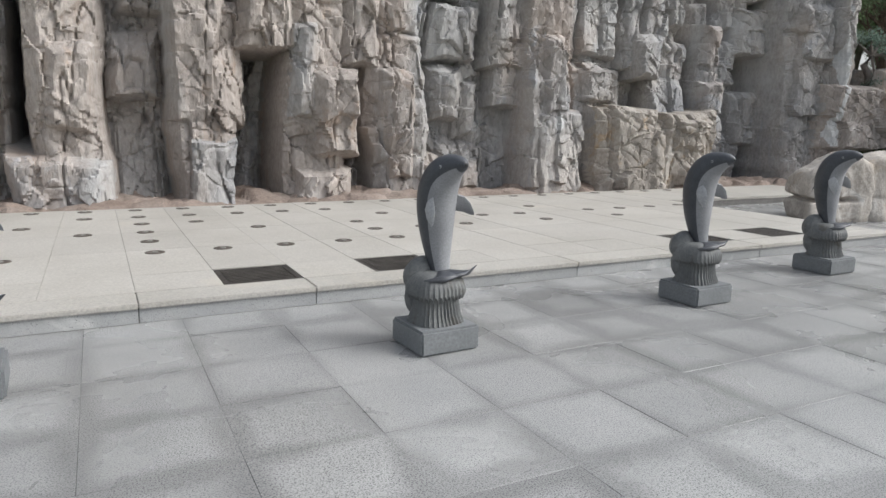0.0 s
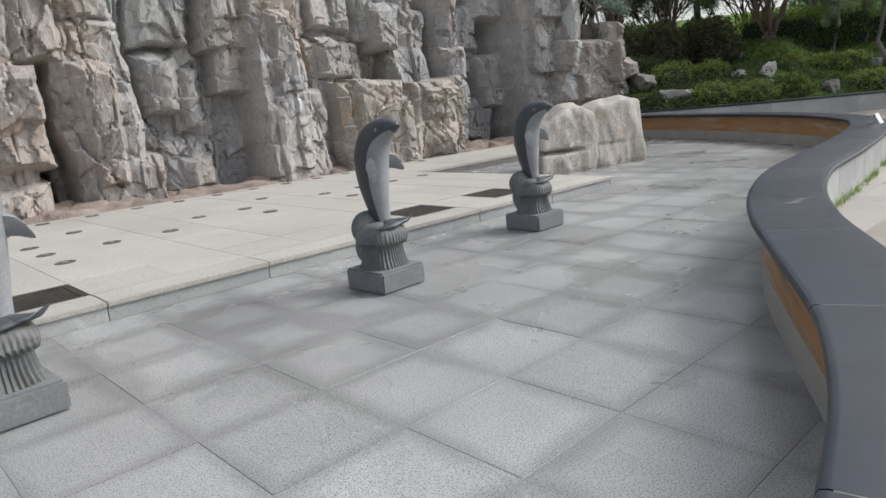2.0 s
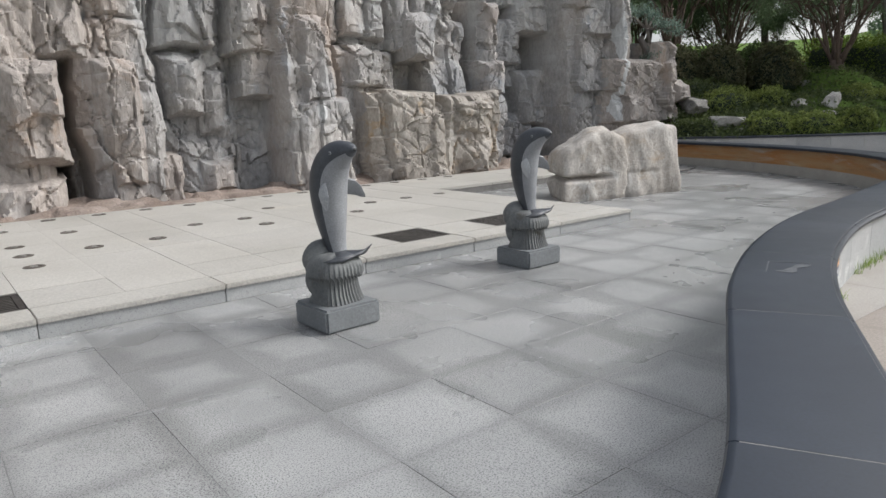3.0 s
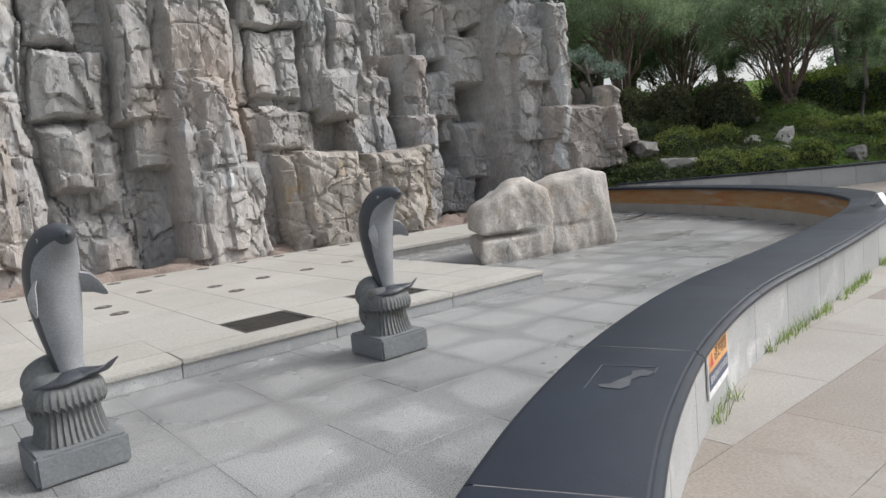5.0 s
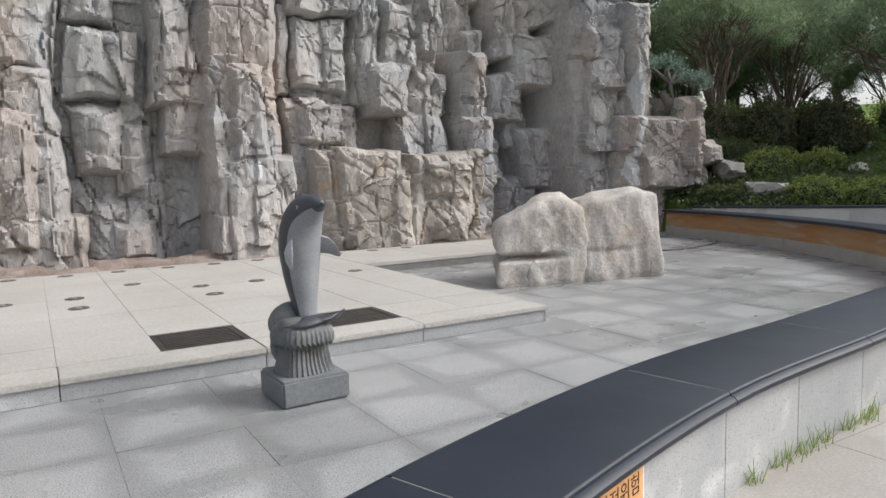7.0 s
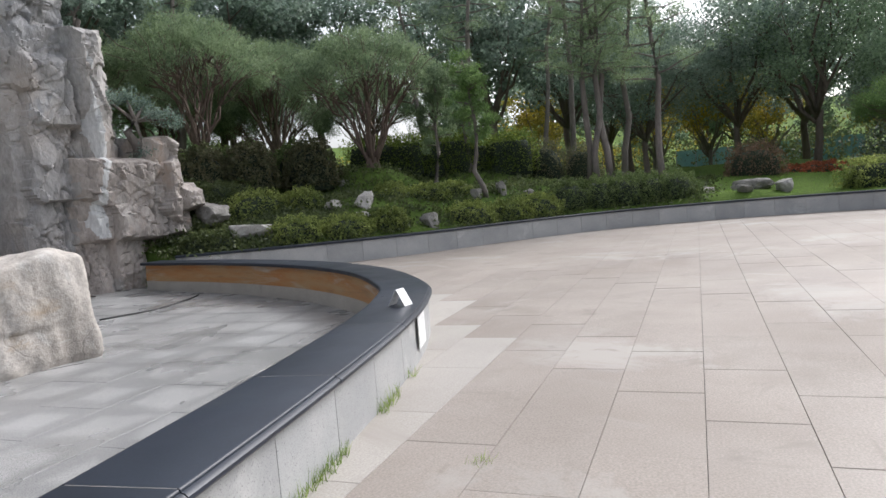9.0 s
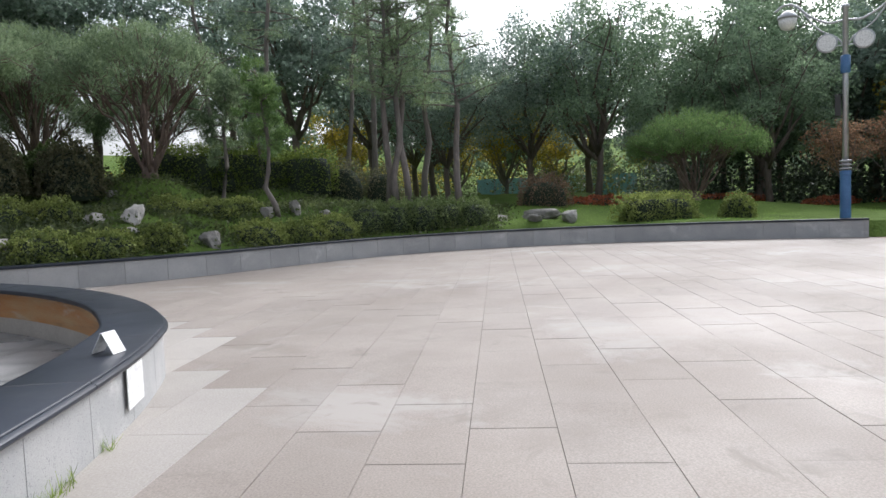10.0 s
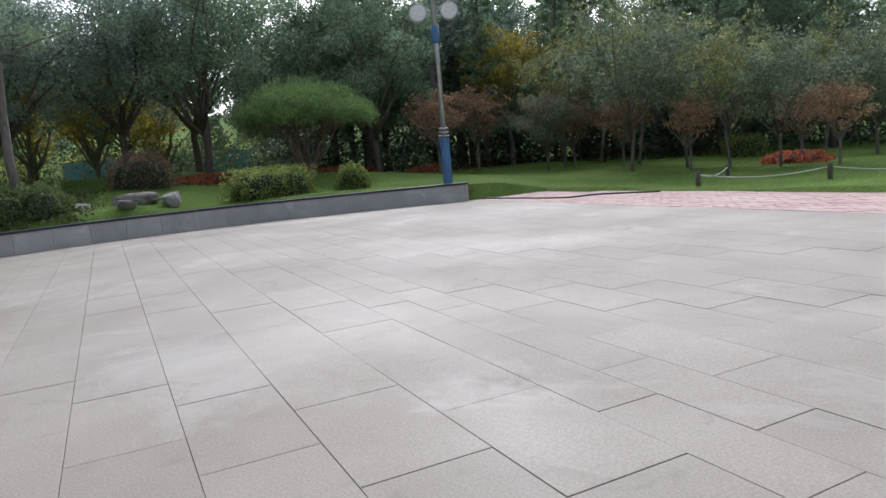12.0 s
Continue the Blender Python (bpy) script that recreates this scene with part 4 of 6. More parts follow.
# ---- dolphin statues ----
def build_dolphin():
    verts, faces, idx = [], [], []

    def add(v, f, m):
        base = len(verts)
        verts.extend([tuple(q) for q in v])
        for face in f:
            faces.append(tuple(i + base for i in face))
            idx.append(m if isinstance(m, int) else m(face, v))

    # square base with softened edges
    b = box_bm(-0.205, 0.205, -0.205, 0.205, 0, 0.155, 0.014)
    bmesh.ops.rotate(b, verts=b.verts, matrix=Matrix.Rotation(radians(-8), 3, 'Z'))
    b.verts.index_update()
    add([v.co.copy() for v in b.verts], [[v.index for v in f.verts] for f in b.faces], 3)
    b.free()
    # fluted boxy stem under a wave collar with hanging drips
    sides = 108

    def ring(z, rx, ry, flute, lift=0.0, cx=0.0):
        out = []
        for k in range(sides):
            a = 2 * math.pi * k / sides
            c, s = math.cos(a), math.sin(a)
            r = (abs(c) ** 3.2 + abs(s) ** 3.2) ** (-1 / 3.2)
            ridge = (0.0, 1.0, 0.6)[k % 3] - 0.5
            out.append((cx + rx * r * c * (1 + flute * ridge), ry * r * s * (1 + flute * ridge), z + lift * ridge))
        return out

    prof = [(0.15, 0.150, 0.160, 0.0, 0.0), (0.156, 0.150, 0.160, 0.07, 0.0), (0.21, 0.128, 0.145, 0.08, 0.0), (0.27, 0.118, 0.135, 0.08, 0.0), (0.325, 0.115, 0.132, 0.06, 0.0),
            (0.335, 0.118, 0.135, 0.0, 0.0), (0.325, 0.150, 0.160, 0.03, 0.03), (0.338, 0.160, 0.168, 0.05, 0.025), (0.38, 0.160, 0.168, 0.045, 0.0), (0.42, 0.145, 0.158, 0.03, 0.0),
            (0.455, 0.118, 0.135, 0.02, 0.0), (0.475, 0.08, 0.10, 0.0, 0.0), (0.48, 0.03, 0.04, 0.0, 0.0)]
    v, f = [], []
    for z, rx, ry, fl, lift in prof:
        v += ring(z, rx, ry, fl, lift)
    for i in range(len(prof) - 1):
        for k in range(sides):
            f.append((i * sides + k, i * sides + (k + 1) % sides, (i + 1) * sides + (k + 1) % sides, (i + 1) * sides + k))
    f.append(tuple(range((len(prof) - 1) * sides, len(prof) * sides)))
    add(v, f, 2)

    def ball(c, r, m, seg=20, rings=12, dent=0.0):
        v, f = [], []
        for i in range(rings + 1):
            th = math.pi * i / rings
            for k in range(seg):
                a = 2 * math.pi * k / seg
                w = 1 + dent * math.cos(10 * a)
                v.append((c[0] + r[0] * w * math.sin(th) * math.cos(a), c[1] + r[1] * w * math.sin(th) * math.sin(a), c[2] + r[2] * math.cos(th)))
        for i in range(rings):
            for k in range(seg):
                f.append((i * seg + k, (i + 1) * seg + k, (i + 1) * seg + (k + 1) % seg, i * seg + (k + 1) % seg))
        add(v, f, m)
    # shell-like crest of the wave behind the tail
    ball((-0.125, 0.0, 0.43), (0.105, 0.145, 0.125), 2, dent=0.025)
    ball((-0.10, 0.0, 0.30), (0.10, 0.150, 0.15), 2, dent=0.03)
    # body: an upright bow, belly towards +x
    spine = [(-0.055, 0.43), (-0.075, 0.50), (-0.095, 0.58), (-0.110, 0.68), (-0.118, 0.78), (-0.118, 0.88), (-0.105, 0.965), (-0.075, 1.035), (-0.030, 1.088),
             (0.028, 1.122), (0.085, 1.140), (0.130, 1.146), (0.158, 1.147)]
    width = [0.060, 0.068, 0.082, 0.100, 0.114, 0.124, 0.126, 0.121, 0.110, 0.090, 0.066, 0.048, 0.026]
    depth = [0.052, 0.064, 0.082, 0.102, 0.116, 0.124, 0.124, 0.119, 0.108, 0.088, 0.062, 0.044, 0.022]
    pts, u = spline([(x, z, w, d) for (x, z), w, d in zip(spine, width, depth)], 0.022)
    tg = np.gradient(pts[:, :2], axis=0)
    tg /= np.linalg.norm(tg, axis=1, keepdims=True)
    seg, v, f, m_idx = 28, [], [], []
    for (x, z, w, d), t in zip(pts, tg):
        nx, nz = t[1], -t[0]
        for k in range(seg):
            a = 2 * math.pi * k / seg
            o = d * math.cos(a)
            v.append((x + nx * o + 0.055, w * math.sin(a) + 0.045, z + nz * o))
    rows = len(pts)
    base = len(verts)
    verts.extend(v)
    for i in range(rows - 1):
        for k in range(seg):
            faces.append(tuple(base + q for q in (i * seg + k, i * seg + (k + 1) % seg, (i + 1) * seg + (k + 1) % seg, (i + 1) * seg + k)))
            a = 2 * math.pi * (k + 0.5) / seg
            limit = 0.36 if pts[i][1] < 1.0 else 0.5
            head = i > rows * 0.93
            idx.append(1 if (math.cos(a) > limit and not head) else 0)
    faces.append(tuple(base + (rows - 1) * seg + k for k in range(seg)))
    idx.append(0)

    def fin(path, wide, thick, m, flat):
        v, f = [], []
        for (p, w) in zip(path, wide):
            for k in range(10):
                a = 2 * math.pi * k / 10
                v.append(Vector(p) + Vector((0.055, 0.045, 0)) + Vector(flat) * (w * math.cos(a)) + Vector(thick) * (math.sin(a) * w))
        for i in range(len(path) - 1):
            for k in range(10):
                f.append((i * 10 + k, i * 10 + (k + 1) % 10, (i + 1) * 10 + (k + 1) % 10, (i + 1) * 10 + k))
        f.append(tuple(range((len(path) - 1) * 10, len(path) * 10)))
        add(v, f, m)

    fin([(-0.055, 0.09, 0.905), (-0.025, 0.145, 0.89), (0.0, 0.175, 0.862), (0.010, 0.200, 0.83)], (0.062, 0.056, 0.042, 0.012), (0.30, 0.0, 0.0), 1, (0.25, -0.2, 0.95))
    fin([(-0.05, -0.10, 0.93), (-0.015, -0.130, 0.89), (0.012, -0.140, 0.84), (0.022, -0.136, 0.775)], (0.03, 0.045, 0.042, 0.010), (0.0, 0.30, 0.1), 6, (0.85, 0.1, 0.5))
    fin([(-0.21, 0.0, 0.86), (-0.25, 0.0, 0.83), (-0.265, 0.0, 0.78)], (0.05, 0.035, 0.01), (0.0, 0.28, 0.0), 0, (0.35, 0.0, 0.9))
    # tail flukes folded forward over the wave
    fin([(-0.03, 0.0, 0.47), (0.07, -0.05, 0.465), (0.085, -0.12, 0.455), (0.05, -0.20, 0.452)], (0.06, 0.075, 0.06, 0.016), (0.0, 0.0, 0.28), 0, (0.45, 0.85, 0.0))
    fin([(-0.03, 0.0, 0.47), (0.07, 0.05, 0.468), (0.09, 0.10, 0.474), (0.085, 0.165, 0.510)], (0.06, 0.075, 0.055, 0.014), (0.0, 0.0, 0.28), 0, (0.45, -0.85, 0.0))
    # eyes and the spout ring
    for s in (-1, 1):
        ball((0.085, 0.045 + s * 0.088, 1.130), (0.011, 0.006, 0.011), 1, 10, 6)
        ball((0.086, 0.045 + s * 0.0915, 1.130), (0.006, 0.005, 0.006), 5, 8, 6)
    ball((0.207, 0.045, 1.147), (0.018, 0.028, 0.026), 0, 12, 8)
    ball((0.222, 0.045, 1.147), (0.008, 0.013, 0.012), 5, 8, 6)
    me = mesh_from("dolphin_statue", verts, faces, [DOLPHIN_DARK, DOLPHIN_BELLY, DOLPHIN_STEM, DOLPHIN_BASE, WHITE_PAINT, BLACK, DOLPHIN_FIN], True, idx)
    me.set_sharp_from_angle(angle=radians(38))
    return tagged(new("dolphin_statue", me), "grey painted upright dolphin fountain statue on a fluted stem", "statue", "dolphin statues")


dolphin = build_dolphin()
dolphin.matrix_world = pose(2.54, 2.88, 0, 0, 0, -79)
for x, y, a in ((4.99, 3.04, -80), (7.14, 3.38, -81), (0.0, 3.16, -79)):
    copy_thing(dolphin, pose(x, y, 0, 0, 0, a))


# ---- plants ----
def leaf_cards(centres, size, aspect, rs, up=0.0):
    """Small leaf quads at the given places, turned at random; up tilts their long side skywards."""
    n = len(centres)
    d = rs.normal(size=(n, 3))
    d[:, 2] += up
    d /= np.linalg.norm(d, axis=1, keepdims=True)
    e = np.cross(d, rs.normal(size=(n, 3)))
    e /= np.linalg.norm(e, axis=1, keepdims=True) + 1e-9
    s = size * rs.uniform(0.6, 1.3, (n, 1))
    a, b = d * s * 0.5, e * s * aspect * 0.5
    c = np.asarray(centres)
    return np.stack([c - a, c - a * 0.1 + b, c + a, c - a * 0.1 - b], 1)


def blob_points(blobs, n, rs, shell=0.55):
    """Points in the outer part of several ellipsoids: rows of x, y, z, rx, ry, rz."""
    b = np.asarray(blobs, float)
    w = b[:, 3] * b[:, 4] + b[:, 3] * b[:, 5]
    pick = rs.choice(len(b), n, p=w / w.sum())
    d = rs.normal(size=(n, 3))
    d /= np.linalg.norm(d, axis=1, keepdims=True)
    r = shell + (1 - shell) * rs.uniform(0, 1, (n, 1)) ** 0.6
    return b[pick, :3] + d * r * b[pick, 3:] + rs.normal(size=(n, 3)) * 0.04


def bent(p, q, r0, r1, rs, wob=0.08, n=5):
    p, q = Vector(p), Vector(q)
    ln = (q - p).length
    pts = [p.lerp(q, i / n) + Vector(rs.normal(size=3) * wob * ln * (0.5 if 0 < i < n else 0) * 0.5) for i in range(n + 1)]
    return pts, [r0 + (r1 - r0) * i / n for i in range(n + 1)]


def umbrella_pine(seed, height, radius, needle, label, skirt=0.36, thick=0.18):
    """A many-stemmed table pine: red stems fan out into a domed crown."""
    rs = np.random.RandomState(seed)
    tree = thing("umbrella_pine", label, "tree", group="umbrella pines")
    runs, blobs = [bent((0, 0, -0.2), (0, 0, 0.3), 0.24, 0.17, rs, 0.02, 2)], []
    for k in range(17):
        a = 2 * math.pi * k / 17 + rs.uniform(-0.3, 0.3)
        f = rs.uniform(0.15, 0.9)
        tip = (math.cos(a) * radius * f, math.sin(a) * radius * f, height * (0.92 - 0.30 * f * f))
        g = rs.uniform(0.28, 0.5)
        mid = (tip[0] * g + rs.normal() * 0.1, tip[1] * g + rs.normal() * 0.1, height * rs.uniform(0.28, 0.48))
        runs.append(bent((0.08 * math.cos(a), 0.08 * math.sin(a), 0.1), mid, 0.042, 0.03, rs, 0.14, 4))
        runs.append(bent(mid, tip, 0.03, 0.010, rs, 0.16, 5))
        for _ in range(6):
            s0 = Vector(mid).lerp(Vector(tip), rs.uniform(0, 0.6))
            g = (tip[0] + rs.normal() * radius * 0.28, tip[1] + rs.normal() * radius * 0.28, tip[2] + rs.uniform(-0.3, 0.12) * height * 0.4)
            runs.append(bent(s0, g, 0.016, 0.006, rs, 0.2, 4))
    for _ in range(420):
        a, f = rs.uniform(0, 2 * math.pi), math.sqrt(rs.uniform(0, 1))
        z = height * (1.0 - skirt * f ** 2.4) - rs.uniform(0, 1) * height * (0.16 + (thick - 0.16) * (1 - f * f))
        s = radius * rs.uniform(0.08, 0.15)
        blobs.append((math.cos(a) * radius * f, math.sin(a) * radius * f, z, s, s, s * 0.85))
    part("trunk", tubes_mesh("trunk", runs, RED_BARK, 6), tree)
    c = blob_points(blobs, 34000, rs, 0.3)
    part("crown", quads_mesh("crown", leaf_cards(c, 0.12, 0.16, rs, 0.9), needle), tree)
    return tree


def slim_pine(seed, height, label, lean=0.3, clumps=16, low=0.45, bark=None, spread=0.2):
    rs = np.random.RandomState(seed)
    tree = thing("pine_tree", label, "tree", group="slim pines")
    top = (lean * rs.uniform(-1, 1), lean * rs.uniform(-1, 1), height)
    pts, rad = bent((0, 0, -0.2), top, 0.055 + height * 0.006, 0.02, rs, 0.07 if height < 5 else 0.03, 8)
    runs, blobs = [(pts, rad)], []
    for k in range(clumps):
        f = low + (1 - low) * (k + rs.uniform(0, 0.8)) / clumps
        i = min(int(f * 8), 7)
        p = pts[i].lerp(pts[i + 1], f * 8 - i)
        a = rs.uniform(0, 2 * math.pi)
        reach = height * spread * (1.25 - 0.75 * f) * rs.uniform(0.5, 1.1)
        tip = p + Vector((math.cos(a) * reach, math.sin(a) * reach, reach * rs.uniform(-0.1, 0.35)))
        runs.append(bent(p, tip, 0.03, 0.01, rs, 0.12, 4))
        for _ in range(5):
            s = rs.uniform(0.10, 0.21) * (height / 5) ** 0.5
            q = p.lerp(tip, rs.uniform(0.5, 1.08)) + Vector(rs.normal(size=3) * 0.12)
            blobs.append((q.x, q.y, q.z + 0.05, s, s, s * 0.6))
    part("trunk", tubes_mesh("trunk", runs, bark or GREY_BARK, 7), tree)
    c = blob_points(blobs, 9000, rs, 0.1)
    part("crown", quads_mesh("crown", leaf_cards(c, 0.12, 0.12, rs, 0.6), NEEDLE if seed % 2 else NEEDLE_LIGHT), tree)
    return tree


def broad_tree(seed, height, radius, low, leafm, label, count=11000, size=0.17, bark=None, name="broadleaf_tree", group="broadleaf trees", stout=0.02):
    rs = np.random.RandomState(seed)
    tree = thing(name, label, "tree", group=group)
    fork = height * low * 0.8
    r0 = stout * height
    runs, blobs = [bent((0, 0, -0.3), (rs.normal() * 0.1, rs.normal() * 0.1, fork), r0, r0 * 0.7, rs, 0.04, 4)], []
    for k in range(10):
        a = 2 * math.pi * k / 10 + rs.uniform(-0.3, 0.3)
        f = rs.uniform(0.45, 0.85)
        tip = (math.cos(a) * radius * f, math.sin(a) * radius * f, height * rs.uniform(low + 0.15, 0.9))
        runs.append(bent((0, 0, fork * rs.uniform(0.75, 1)), tip, r0 * 0.5, r0 * 0.08, rs, 0.12, 5))
        for _ in range(2):
            q = Vector(tip) * rs.uniform(0.5, 0.8)
            q.z = tip[2] * rs.uniform(0.8, 0.95)
            runs.append(bent(q, (q.x + rs.normal() * radius * 0.3, q.y + rs.normal() * radius * 0.3, q.z + rs.uniform(0, 0.2) * height), r0 * 0.15, r0 * 0.04, rs, 0.1, 3))
    for _ in range(95):
        d = rs.normal(size=3)
        d /= np.linalg.norm(d)
        f = rs.uniform(0.3, 1.0)
        s = radius * rs.uniform(0.09, 0.26)
        mid = height * (low + 1) / 2
        blobs.append((d[0] * radius * f, d[1] * radius * f, mid + d[2] * height * (1 - low) / 2 * f, s, s, s * 0.75))
    part("trunk", tubes_mesh("trunk", runs, bark or BARK, 7), tree)
    c = blob_points(blobs, count, rs, 0.35)
    part("crown", quads_mesh("crown", leaf_cards(c, size, 0.6, rs), leafm), tree)
    return tree


def cone_tree(seed, height, radius, leafm, label):
    rs = np.random.RandomState(seed)
    tree = thing("conifer_tree", label, "tree", group="tall conifers")
    runs, blobs = [bent((0, 0, -0.3), (0, 0, height), 0.2, 0.03, rs, 0.01, 6)], []
    for k in range(70):
        f = 0.14 + 0.84 * k / 70
        a = k * 2.4 + rs.uniform(-0.4, 0.4)
        reach = radius * (1.04 - f) * rs.uniform(0.6, 1.1)
        tip = (math.cos(a) * reach, math.sin(a) * reach, height * f + reach * 0.15)
        runs.append(bent((0, 0, height * f), tip, 0.035, 0.01, rs, 0.05, 2))
        for g in (0.45, 0.8, 1.0):
            s = 0.16 + reach * 0.16
            blobs.append((tip[0] * g, tip[1] * g, height * f + reach * 0.15 * g, s, s, s * 0.8))
    part("trunk", tubes_mesh("trunk", runs, BARK, 6), tree)
    c = blob_points(blobs, 9000, rs, 0.2)
    part("crown", quads_mesh("crown", leaf_cards(c, 0.24, 0.5, rs), leafm), tree)
    return tree


def shrub_mesh(name, size, seed, leafm, count, boxy=2.0, leaf=0.06):
    """Leaves over a rounded or boxy clipped bush, standing on z = 0."""
    rs = np.random.RandomState(seed)
    d = rs.normal(size=(count, 3))
    d[:, 2] = np.abs(d[:, 2]) * 1.0
    k = (np.abs(d) ** boxy).sum(1, keepdims=True) ** (1 / boxy)
    d /= k
    r = 0.80 + 0.20 * rs.uniform(0, 1, (count, 1)) ** 0.5
    bump = 0.16 * np.sin(d[:, :1] * 9 + seed) * np.sin(d[:, 1:2] * 8 + d[:, 2:] * 5)
    c = d * (r + bump) * np.array([size[0] / 2, size[1] / 2, size[2]])
    return quads_mesh(name, leaf_cards(c, leaf, 0.6, rs, 0.3), leafm)


# Added dark body within a shrub: the shade between its leaves as colour.
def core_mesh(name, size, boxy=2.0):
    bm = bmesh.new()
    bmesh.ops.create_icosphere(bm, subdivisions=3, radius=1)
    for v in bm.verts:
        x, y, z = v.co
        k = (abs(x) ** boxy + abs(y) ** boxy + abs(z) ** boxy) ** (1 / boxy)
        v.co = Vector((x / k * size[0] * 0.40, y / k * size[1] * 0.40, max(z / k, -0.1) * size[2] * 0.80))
    return done(bm, name, CORE_SHADE, True)


def shrub(name, label, at, size, turn, leafm, seed, count=2600, boxy=2.6, leaf=0.06, group="garden shrubs", cat="shrub"):
    ob = thing(name, label, cat, at, turn, group)
    part("foliage", shrub_mesh("foliage", size, seed, leafm, count, boxy, leaf), ob)
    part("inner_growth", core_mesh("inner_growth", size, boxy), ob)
    return ob


def stand(x, y, sink=0.05):
    return (x, y, level(x, y) - sink)


# clipped hedges and shrubs of the sloping bed
def row(label, p, q, n, size, leafm, seed, **kw):
    turn = math.degrees(math.atan2(q[1] - p[1], q[0] - p[0]))
    rs = np.random.RandomState(seed)
    for i in range(n):
        f = (i + 0.5) / n
        x, y = p[0] + (q[0] - p[0]) * f + rs.normal() * 0.08, p[1] + (q[1] - p[1]) * f + rs.normal() * 0.08
        s = tuple(v * rs.uniform(0.88, 1.12) for v in size)
        z = p[2] + (q[2] - p[2]) * f
        shrub("clipped_shrub", label, (x, y, z - 0.1), s, turn + rs.uniform(-10, 10), leafm, seed * 10 + i, **kw)


for i, (x, y, z, w, h, m, lab) in enumerate((
        (19.4, 7.35, 0.60, 1.25, 0.52, LEAF_HEDGE, "low clipped azalea mound beside the planter wall"), (20.0, 6.55, 0.58, 1.25, 0.50, LEAF_HEDGE, "low clipped azalea mound beside the planter wall"),
        (20.7, 5.85, 0.58, 0.90, 0.55, LEAF_HEDGE, "small clipped azalea mound beside the planter wall"), (20.3, 8.9, 1.10, 1.50, 0.66, LEAF_HEDGE, "broad clipped azalea mound on the rocky slope"),
        (20.85, 8.05, 1.10, 1.0, 0.62, LEAF_HEDGE, "rounded azalea mound on the rocky slope"), (22.35, 4.6, 0.56, 1.35, 0.55, LEAF_HEDGE, "low clipped azalea mound along the planter wall"),
        (23.1, 3.85, 0.56, 1.2, 0.52, LEAF_HEDGE, "low clipped azalea mound along the planter wall"), (23.8, 3.35, 0.60, 1.35, 0.55, LEAF_HEDGE, "low clipped azalea mound along the planter wall"),
        (24.75, 2.7, 0.68, 1.35, 0.75, LEAF_BOX, "dense dark hedge shrub along the bed"), (25.2, 2.05, 0.70, 1.3, 0.74, LEAF_BOX, "dense dark hedge shrub along the bed"),
        (25.6, 1.45, 0.72, 1.4, 0.72, LEAF_BOX, "dense dark hedge shrub along the bed"), (26.0, 0.85, 0.74, 1.35, 0.70, LEAF_BOX, "dense dark hedge shrub along the bed"),
        (26.35, 0.2, 0.78, 1.4, 0.64, LEAF_BOX, "dense dark hedge shrub along the bed"), (22.8, 5.75, 1.12, 1.1, 0.5, LEAF_HEDGE, "rounded green shrub between the stones"),
        (22.5, 6.6, 1.22, 1.0, 0.5, LEAF_HEDGE, "rounded green shrub between the stones"), (23.6, 5.4, 1.15, 1.1, 0.48, LEAF_HEDGE, "rounded green shrub between the stones"))):
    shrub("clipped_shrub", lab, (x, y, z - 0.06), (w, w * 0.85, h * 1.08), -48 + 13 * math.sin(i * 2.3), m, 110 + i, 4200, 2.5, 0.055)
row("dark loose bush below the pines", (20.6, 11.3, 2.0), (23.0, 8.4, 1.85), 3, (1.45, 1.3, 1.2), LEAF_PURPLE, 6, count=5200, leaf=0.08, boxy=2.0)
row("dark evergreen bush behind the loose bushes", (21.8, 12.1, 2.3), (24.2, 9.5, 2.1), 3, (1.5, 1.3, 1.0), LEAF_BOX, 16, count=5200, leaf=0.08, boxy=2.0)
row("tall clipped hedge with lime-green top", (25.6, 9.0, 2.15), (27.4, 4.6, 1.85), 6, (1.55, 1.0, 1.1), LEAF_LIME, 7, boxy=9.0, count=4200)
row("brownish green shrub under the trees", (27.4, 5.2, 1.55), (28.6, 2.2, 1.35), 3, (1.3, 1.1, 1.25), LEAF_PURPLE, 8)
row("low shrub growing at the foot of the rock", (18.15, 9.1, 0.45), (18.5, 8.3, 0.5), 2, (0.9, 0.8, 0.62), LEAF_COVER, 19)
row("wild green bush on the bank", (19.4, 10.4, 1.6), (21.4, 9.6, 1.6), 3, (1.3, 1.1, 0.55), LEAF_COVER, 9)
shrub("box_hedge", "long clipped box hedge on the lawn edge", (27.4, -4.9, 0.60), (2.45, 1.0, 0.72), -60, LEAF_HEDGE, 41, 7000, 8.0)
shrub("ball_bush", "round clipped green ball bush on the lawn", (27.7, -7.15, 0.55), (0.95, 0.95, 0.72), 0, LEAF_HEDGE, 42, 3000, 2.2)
shrub("autumn_bush", "rounded shrub turning purple-brown in autumn", (30.7, -2.05, 0.98), (1.75, 1.3, 1.1), -85, LEAF_AUTUMN, 43, 4200, 3.0)
shrub("box_hedge", "clipped green hedge block across the lawn", (29.2, -24.2, 0.1), (2.9, 1.4, 0.9), -40, LEAF_HEDGE, 44, 4000, 5.0, 0.09)
for i, (x, y, w) in enumerate(((39.2, -10.3, 5.0), (41.6, -28.8, 9.0), (41.0, -20.0, 7.0), (23.5, -19.5, 2.4), (33.0, -4.2, 3.5), (38.0, -14.5, 6.0))):
    shrub("flower_bed", "low bed of red flowers in the grass", (x, y, level(x, y) - 0.1), (w, 1.6, 0.42), -60 if i < 3 else -35, LEAF_RED, 60 + i, 2600, 3.0, 0.10, "flower beds", "flower bed")

